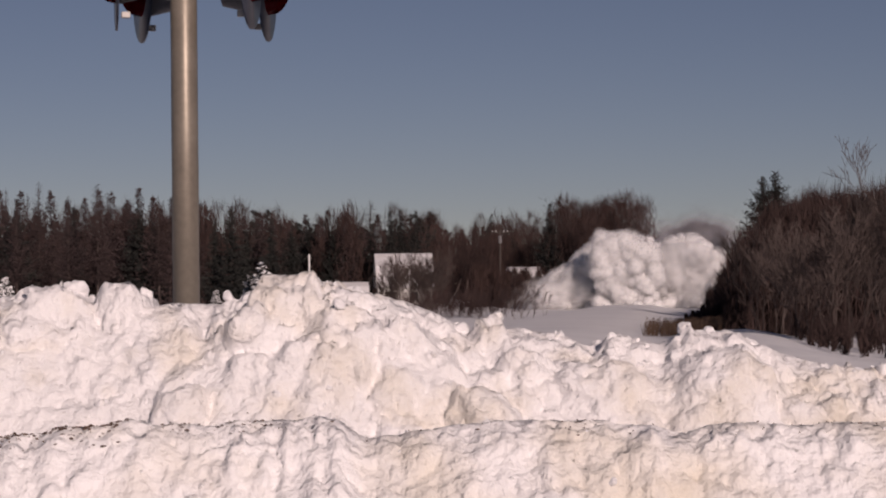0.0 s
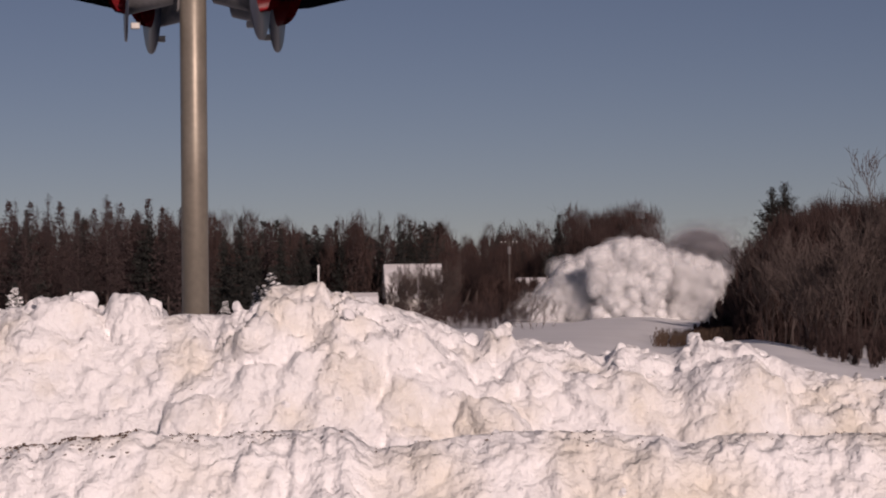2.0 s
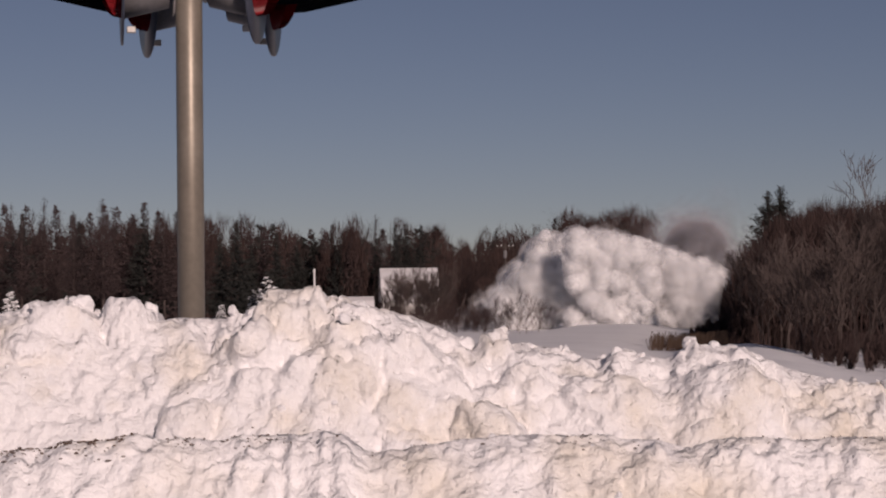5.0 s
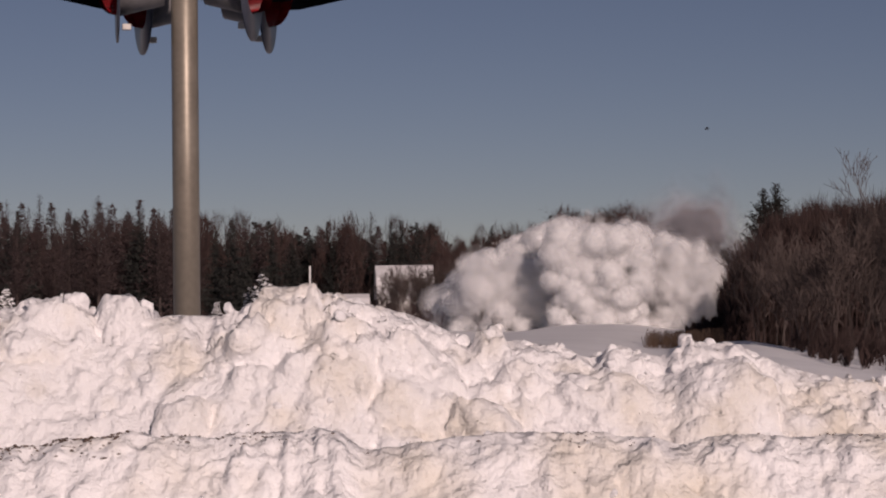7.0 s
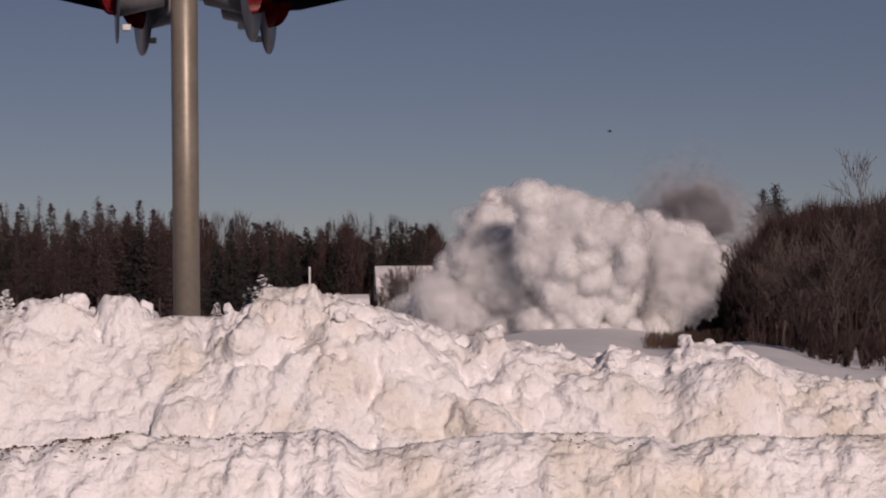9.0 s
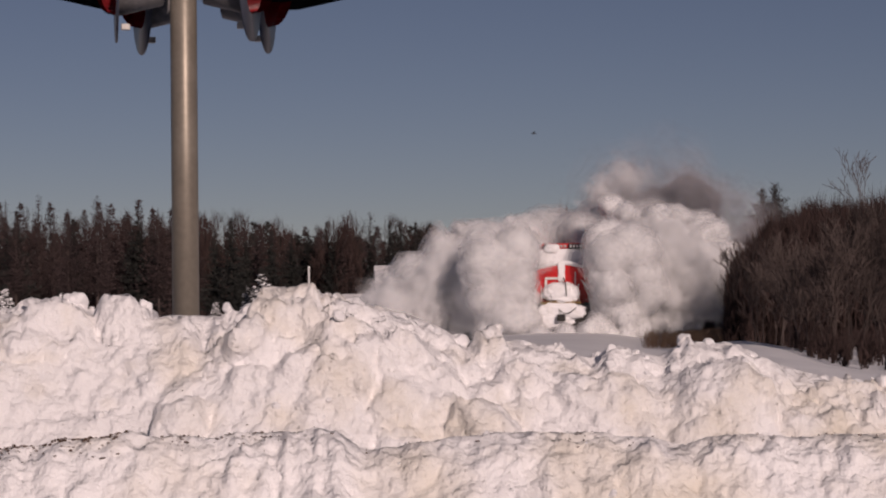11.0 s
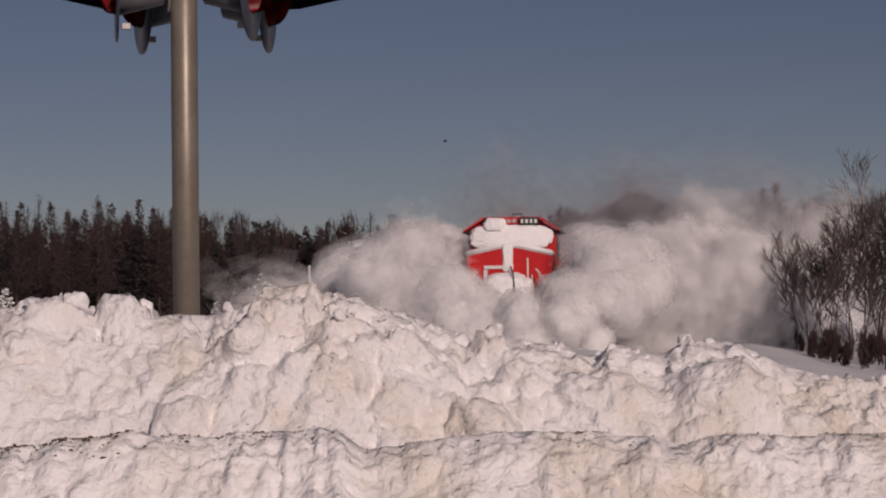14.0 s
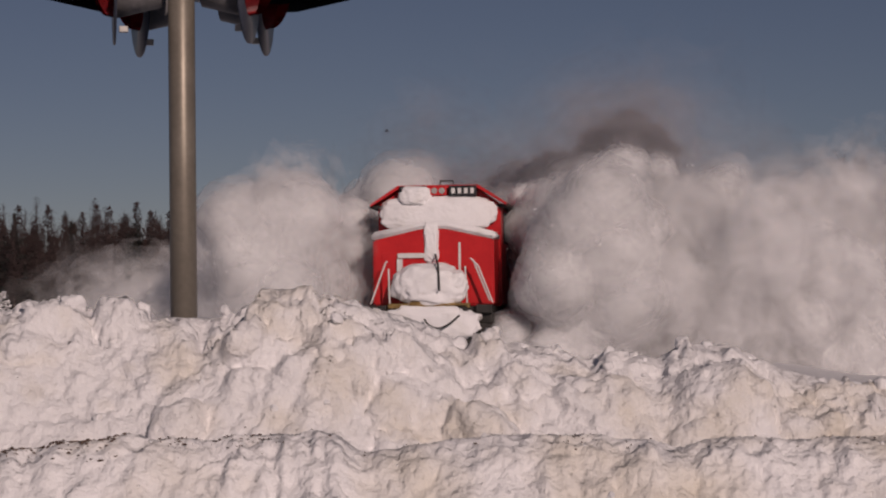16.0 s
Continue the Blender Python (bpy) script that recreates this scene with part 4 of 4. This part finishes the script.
    part("brake_hose", pipe(bmesh.new(), hose, 0.022), RUBBER, th, "black hose")
    part("cut_lever", pipe(bmesh.new(), [(0.06, -0.1, 2.9), (0.2, -0.85, 2.62), (0.24, -0.98, 2.0)], 0.026), DARK_STEEL, th)
    for sx in (-1, 1):
        part("ditch_light", rod(bmesh.new(), (1.15 * sx, -0.62, 1.36), (1.15 * sx, -0.5, 1.36), 0.1, 0.1, 16), ALU, th)

    # snow stuck to the front: rounded slabs
    def slab(name, cx, cy, cz, rx, ry, rz, seed, square=2.8, rough=0.16):
        v, f = ICO5
        p = np.sign(v) * np.abs(v) ** (2 / square)
        d = 1 + rough * vnoise(v * 1.5 + seed, 1.3, seed, 2) + 0.5 * rough * vnoise(v * 2 + seed, 3.5, seed + 3, 3)
        w = p * d[:, None] * np.array([rx, ry, rz]) + np.array([cx, cy, cz])
        ob = new(name, mesh_of(name, w, f, SNOW_STUCK, True))
        ob.parent = th
        tagged(ob, "packed white snow")
        return ob

    slab("snow_crust", -0.02, 1.42, 3.98, 1.42, 0.2, 0.42, 2, 3.4, 0.12)       # over the windscreen
    slab("snow_crust", -0.58, 1.38, 4.42, 0.42, 0.3, 0.26, 3)                  # over one number board
    slab("snow_crust", 0.55, 1.42, 4.26, 0.5, 0.2, 0.14, 7)
    slab("snow_crust", -0.05, 0.02, 3.2, 0.19, 0.13, 0.5, 4, 3.2, 0.2)         # down the middle of the nose
    slab("snow_crust", -0.08, -0.42, 2.12, 0.9, 0.5, 0.52, 5, 2.4, 0.2)        # heap before the nose
    slab("snow_crust", 0.55, -0.5, 2.2, 0.3, 0.3, 0.28, 9, 2.2, 0.25)
    slab("snow_crust", 0.05, -0.72, 1.2, 1.1, 0.32, 0.42, 6, 3.0, 0.22)        # on the pilot
    slab("snow_crust", -0.35, -0.75, 0.75, 0.9, 0.3, 0.4, 10, 2.6, 0.25)
    bm = bmesh.new()                                                           # blanket on the sloping nose top
    top = [(-1.53, 3.32), (-0.3, 3.6), (0.3, 3.6), (1.53, 3.32)]
    prism(bm, [(x, z + 0.14 + 0.04 * math.sin(4 * x)) for x, z in top] + [(x, z - 0.06) for x, z in top[::-1]], -0.03, 1.6)
    bmesh.ops.bevel(bm, geom=[e for e in bm.edges], offset=0.05, segments=3, affect="EDGES")
    part("snow_crust", bm, SNOW_STUCK, th, "packed white snow", True)
    return th


LOCO = locomotive()


# ---- the cloud of snow thrown up by the plough ----
def puff_mesh(name, seed, shells, mat, count, size, flakes):
    """A billow of powder: lumpy layers one round another or a cloud of thin shreds, and a few loose flakes."""
    rng = np.random.RandomState(seed + 100)
    lumps = rng.normal(size=(54, 3))
    lumps /= np.linalg.norm(lumps, axis=1)[:, None]
    spread = np.concatenate([rng.uniform(0.35, 0.6, 14), rng.uniform(0.18, 0.3, 40)])

    def bulge(v):
        dome = np.max(np.sqrt(np.clip(1 - (1 - v @ lumps.T) * 2 / spread ** 2, 0, 1)) * spread * 0.5, axis=1)
        return 0.82 + 0.42 * vnoise(v + seed * 3.1, 0.9, seed, 2) + 0.5 * dome + 0.16 * vnoise(v + seed, 2.6, seed, 4)

    verts, faces, base = [], [], 0
    for k, r in enumerate(shells):
        v, f = ICO4 if k == 1 else ICO3
        swing = v @ np.array(Euler((0.12 * k, 0.09 * k, 0.15 * k)).to_matrix())     # the layers do not nest exactly
        verts.append(v * (r * bulge(swing))[:, None])
        faces += [tuple(q + base for q in x) for x in f]
        base += len(v)
    smooth = len(faces)
    out = rng.normal(size=(count, 3))
    out /= np.linalg.norm(out, axis=1)[:, None]
    reach = 1.15 * rng.uniform(size=count) ** 0.6
    c = out * (reach * bulge(out))[:, None]
    face_to = out * 0.9 + rng.normal(size=(count, 3)) * 0.35           # shreds lie roughly along the billow's surface
    face_to /= np.linalg.norm(face_to, axis=1)[:, None]
    e1 = np.cross(face_to, rng.normal(size=(count, 3)))
    e1 /= np.linalg.norm(e1, axis=1)[:, None]
    e2 = np.cross(face_to, e1)
    big = size * rng.uniform(0.6, 1.5, count)[:, None]
    turn = [(1.0, 0.0), (-0.3, 0.9), (-0.9, -0.2), (0.1, -0.9)]
    verts.append(np.stack([c + (e1 * a + e2 * b) * big for a, b in turn], 1).reshape(-1, 3))
    faces += [tuple(base + 4 * i + q for q in range(4)) for i in range(count)]
    base += 4 * count
    shreds = len(faces)
    out = rng.normal(size=(flakes, 3))
    out /= np.linalg.norm(out, axis=1, keepdims=True) + 1e-9
    c = out * (0.95 + np.abs(rng.normal(0, 0.25, flakes)))[:, None]
    verts.append((c[:, None, :] + rng.normal(size=(flakes, 3, 3)) * 0.012).reshape(-1, 3))
    faces += [(base + 3 * i, base + 3 * i + 1, base + 3 * i + 2) for i in range(flakes)]
    me = mesh_of(name, np.concatenate(verts), faces, mat)
    me.materials.append(SNOW_STUCK)
    me.polygons.foreach_set("use_smooth", [i < smooth for i in range(len(faces))])
    me.polygons.foreach_set("material_index", [0 if i < shreds else 1 for i in range(len(faces))])
    return me


PUFFS = [puff_mesh("puff", s, (0.48, 0.66, 0.84, 1.02, 1.2), POWDER, 0, 0.1, 50) for s in range(6)]
HAZES = [puff_mesh("haze", s, (), HAZE, 500, 0.26, 0) for s in range(10, 14)]
SMOKES = [puff_mesh("haze", s, (), SMOKE, 500, 0.28, 0) for s in range(14, 17)]
plume = empty("snow_plume", pose(0, 0, 0), "billowing white cloud of powder snow thrown up by the plough", "snow cloud")
TIMES = [0.5 * k for k in range(21)] + [10.25 + 0.25 * k for k in range(24)]


def piece(name, mesh, size):
    ob = new(name, mesh)
    ob.parent = plume
    ob.scale = (size[0], size[1], size[2])
    return ob


# Height of the cloud in metres across the line (at these distances from it) as it surges with time.
ACROSS = [-12, -9, -6, -3, 0, 3, 6, 9, 12, 13.5]
WHEN = [0, 1.5, 4, 6.5, 7.5, 9, 11.5, 12.5, 13, 14, 14.5, 15, 15.5, 16]
LEFT = [[0.1, 0, 0, 2.9, 3.1, 1.4, 0, 0, 0, 0, 0, 0, 0, 0],
        [2.7, 1.8, 2.6, 5.0, 5.9, 3.9, 3.0, 0.9, 0.3, 0, 0.4, 1.0, 0.4, 0],
        [4.8, 5.0, 8.7, 6.1, 6.9, 8.7, 4.9, 4.2, 3.6, 3.5, 3.6, 4.1, 4.2, 3.9],
        [7.8, 6.8, 8.6, 7.5, 8.1, 9.0, 5.5, 5.1, 4.3, 4.5, 5.6, 5.1, 5.0, 5.3]]
RIGHT = [[8.2, 7.6, 7.7, 6.9, 7.5, 8.1, 6.4, 4.9, 4.6, 4.6, 4.4, 5.2, 5.6, 5.1],
         [6.8, 7.3, 7.0, 7.1, 7.5, 7.6, 7.0, 5.2, 4.2, 4.0, 4.8, 6.0, 5.3, 6.1],
         [8.1, 5.9, 6.0, 5.4, 6.4, 6.8, 6.4, 4.6, 5.2, 4.6, 5.5, 5.2, 5.1, 5.1],
         [7.6, 5.1, 4.5, 3.5, 5.1, 4.8, 4.4, 2.8, 3.6, 4.1, 2.9, 3.7, 4.6, 4.4],
         [4.0, 0, 0, 0, 0.2, 0, 0, 0, 0, 0, 0, 1.0, 0.5, 0.9]]


def height(t, u):
    """Top of the cloud at a distance u from the line; below the snow where there is no cloud."""
    column = [np.interp(t, WHEN, row) for row in LEFT + RIGHT] + [-1.5]
    return float(np.interp(u, ACROSS, column))


def motions():
    rng = np.random.RandomState(77)
    line = lambda t: 57 + 12.0 * (16 - t)
    turn = -math.degrees(math.atan(TRACK_SLOPE))
    rows = [(t, pose(track_x(line(t)), line(t), 0.0, 0, 0, turn)) for t in (0, 4, 8, 12, 16)]
    walk(LOCO, rows)
    walk(plume, rows)
    walk(BIRD, [(t, pose(x, 200, z)) for t, x, z in [(0, 120, 22), (6, 30, 17), (7.5, 20.3, 16.5), (8, 18.2, 16.5), (11.3, 7.04, 16.3), (12, 4.94, 15.2), (14, 0.24, 15.7), (14.5, -1.17, 16.3), (16, -4.6, 16.9)]])

    def drift(ob, path, roll, sway=1.0):
        ph = rng.uniform(0, 6, 3)
        spin = rng.uniform(25, 60) * roll
        tip = rng.uniform(-25, 25)
        keys = []
        for t in TIMES:
            u, v, w = path(t)
            u += 0.3 * sway * math.sin(1.7 * t + ph[0])
            v += 0.5 * sway * math.sin(1.1 * t + ph[1])
            w += 0.25 * sway * math.sin(2.1 * t + ph[2])
            keys.append((t, pose(u, v, w, tip + 12 * math.sin(t + ph[0]), spin * t, 40 * ph[1])))
        walk(ob, keys)

    # the two wings: small billows over the whole curtain, larger ones filling it from behind
    for k in range(300):
        large = k % 5 == 0
        side = -1 if k % 9 < 4 else 1
        u0 = side * (2.3 + rng.uniform(0, 1) * (9.2 if side < 0 else 9.6))
        share = rng.uniform(0.0, 1.0) ** 0.75
        r = rng.uniform(1.5, 2.2) if large else 0.65 + 0.9 * rng.uniform() ** 1.5
        if abs(u0) < 3.4:
            r = min(r, rng.uniform(0.55, 0.9))
        v0 = abs(u0) * 0.25 + share * 2.5 + rng.uniform(0, 1) ** 1.5 * 3 + (3.5 if large else 0.3)
        ob = piece("puff", PUFFS[rng.randint(6)], (r * rng.uniform(0.7, 1.35), r * rng.uniform(0.8, 1.4), r * rng.uniform(0.7, 1.2)))

        def path(t, u=u0, v=v0, f=share, r=r):
            h = height(t, u)
            if t > 11.2 and abs(u) < 3.4:                # the cab shows between the wings
                h = min(h, 4.6)
            return (u, v, h * f - r * (0.55 + 0.4 * f) + 0.3)

        drift(ob, path, side)
    # a veil of fine snow before the billows
    for k in range(34):
        side = -1 if k % 2 else 1
        r = rng.uniform(1.2, 2.0)
        u0, f, v0 = side * rng.uniform(3.6, 9.5), rng.uniform(0.25, 0.85), rng.uniform(-0.8, 2.0)
        ob = piece("haze", HAZES[rng.randint(4)], (r * 1.2, r, r * 1.1))
        tagged(ob, kind="stuff")
        drift(ob, lambda t, u=u0, v=v0, f=f, r=r: (u, v + abs(u) * 0.2, height(t, u) * f - 0.4 * r), 0.4 * side)
    # a skirt of snow boiling along the foot of both wings
    for k in range(56):
        side = -1 if k % 2 else 1
        u0, r, w0 = side * rng.uniform(2.4, 9.5), rng.uniform(0.6, 1.15), rng.uniform(-0.3, 1.3)
        v0 = 0.6 + abs(u0) * 0.2 + rng.uniform(0, 2.5)
        ob = piece("puff", PUFFS[rng.randint(6)], (r * rng.uniform(0.9, 1.5), r * rng.uniform(0.9, 1.4), r * rng.uniform(0.7, 1.0)))
        drift(ob, lambda t, u=u0, v=v0, w=w0, r=r: (u, v, min(w, height(t, u) - r)), side, 0.7)
    # the crown behind the cab
    for k in range(40):
        r = rng.uniform(1.1, 1.9)
        u0, v0, f = rng.uniform(-5.0, 7.0), rng.uniform(7, 18), rng.uniform(0.5, 1.0)
        ob = piece("puff", PUFFS[rng.randint(6)], (r, r * 1.2, r * 0.85))
        drift(ob, lambda t, u=u0, v=v0, f=f, r=r: (u, v, height(t, u) * (1 + v / 150) * f - r * 0.8), 1 if u0 > 0 else -1)
    # snow heaved up before the nose: it parts, closes and parts again
    clock = [0, 10.5, 11.2, 11.7, 12.0, 12.5, 13.0, 13.5, 14.0, 14.5, 15.0, 15.3, 15.5, 15.75, 16]
    low_gap = [0, 0, 0.9, 0.8, 0.1, 0.15, 0.15, 0.08, 0.08, 0.12, 0.1, 0.1, 0.35, 1.0, 1.1]
    mid_gap = [0, 0, 1, 1, 0.5, 0.3, 0.45, 0.6, 0.6, 0.2, 0.2, 0.15, 0.5, 1.0, 1.1]
    high_gap = [0, 0, 1, 1, 1, 0.7, 1, 1, 1, 0.6, 0.35, 0.25, 0.6, 1.0, 1.1]
    for k in range(76):
        side = -1 if k % 2 else 1
        u0, f = side * rng.uniform(0.1, 3.4), (k + rng.uniform(0, 1)) / 76
        r = rng.uniform(0.6, 0.95) + 0.5 * f
        v0 = -0.6 - r - rng.uniform(0, 1.2)
        gap = low_gap if f < 0.42 else mid_gap if f < 0.62 else high_gap

        def path(t, u=u0, v=v0, f=f, s=side, gap=gap, r=r):
            a = float(np.interp(t, clock, gap))
            reach = abs(u) * 0.5 + 1.9 + r * 0.9
            h = float(np.interp(t, [10, 11.5], [height(t, u), 4.9]))
            h = h * (1 - min(a, 1)) + min(h, height(t, s * reach)) * min(a, 1)
            return (u * (1 - a) + s * reach * a, v + 1.8 * a, f * h - r * (0.4 + 0.4 * f))

        ob = piece("puff", PUFFS[rng.randint(6)], (r, r, r * 0.9))
        drift(ob, path, side, 0.8)
        if k % 4 == 1:                                   # thin veil before it
            ob = piece("haze", HAZES[rng.randint(4)], (r * 1.5, r * 1.2, r * 1.4))
            tagged(ob, kind="stuff")
            drift(ob, path, 0.4 * side, 0.8)
    # snow rolling low round the plough
    for k in range(18):
        side = -1 if k % 2 else 1
        r = rng.uniform(0.45, 0.75)
        u0 = side * (rng.uniform(0.1, 1.5) if k < 8 else rng.uniform(1.7, 2.8))
        v0, w0 = (rng.uniform(-2.2, -1.6), rng.uniform(-0.2, 0.1)) if k < 8 else (rng.uniform(-0.6, 2.5), rng.uniform(0.1, 0.9))
        ob = piece("puff", PUFFS[rng.randint(6)], (r, r, r * 0.9))
        drift(ob, lambda t, u=u0, v=v0, w=w0: (u, v, w), side)
    # a tower of haze that heaves up behind the cab and leans away
    for k in range(9):
        r = rng.uniform(1.1, 1.7)
        f = (k + 0.5) / 9
        u0, v0 = 1.2 + 1.6 * f + rng.uniform(-0.6, 0.6), rng.uniform(8, 12)
        ob = piece("haze", HAZES[rng.randint(4)], (r, r, r))
        tagged(ob, kind="stuff")
        drift(ob, lambda t, u=u0, v=v0, f=f: (u + 1.6 * max(0.0, t - 11.5), v, 2.5 + f * float(np.interp(t, [0, 9, 10.2, 11.3, 12.5, 13.2, 16], [1.5, 2.5, 4.8, 6.6, 5.8, 2.6, 2.0]))), 0.3)
    # mist close along both sides of the cab
    for k in range(14):
        side = -1 if k % 2 else 1
        r = rng.uniform(1.0, 1.6)
        u0, v0, w0 = side * rng.uniform(2.0, 3.4), rng.uniform(1.5, 7), rng.uniform(0.4, 3.2)
        ob = piece("haze", HAZES[rng.randint(4)], (r, r * 1.4, r))
        tagged(ob, kind="stuff")
        drift(ob, lambda t, u=u0, v=v0, w=w0: (u, v, w), 0.4 * side)
    # thin haze low on the lee side
    for k in range(9):
        r = rng.uniform(1.8, 2.8)
        u0, v0, w0 = -rng.uniform(4, 9.5), rng.uniform(6, 20), rng.uniform(0.5, 1.8)
        ob = piece("haze", HAZES[rng.randint(4)], (r * 1.2, r * 1.4, r * 0.75))
        tagged(ob, kind="stuff")
        drift(ob, lambda t, u=u0, v=v0, w=w0: (u, v, w), -0.3)
    # fine snow that settles over the thicket once the plough is past
    for k in range(16):
        r = rng.uniform(2.0, 3.2)
        u0, v0, w0 = rng.uniform(8.5, 17), rng.uniform(9, 26), rng.uniform(0.5, 3.6)
        ob = piece("haze", HAZES[rng.randint(4)], (r * 1.3, r * 1.3, r * 0.8))
        tagged(ob, kind="stuff")
        drift(ob, lambda t, u=u0, v=v0, w=w0: (u, v, w + float(np.interp(t, [0, 11, 13.5, 16], [-8, -8, 0, 0.6]))), 0.3)
    # grey exhaust and fine snow trailing high behind the cab
    for k in range(18):
        r = rng.uniform(1.6, 3.2)
        u0, v0, up = rng.uniform(-1.5, 12), rng.uniform(8, 32), rng.uniform(-2.0, 0.7)
        ob = piece("haze", SMOKES[rng.randint(3)], (r * 1.3, r * 1.4, r * 0.7))
        tagged(ob, kind="stuff")
        drift(ob, lambda t, u=u0, v=v0, up=up: (float(np.interp(t, [10, 13], [5 + u * 0.6, u])), v, up + max(4.0, height(t, min(u, 9.5))) * (1 + v / 150)), 0.3)


motions()
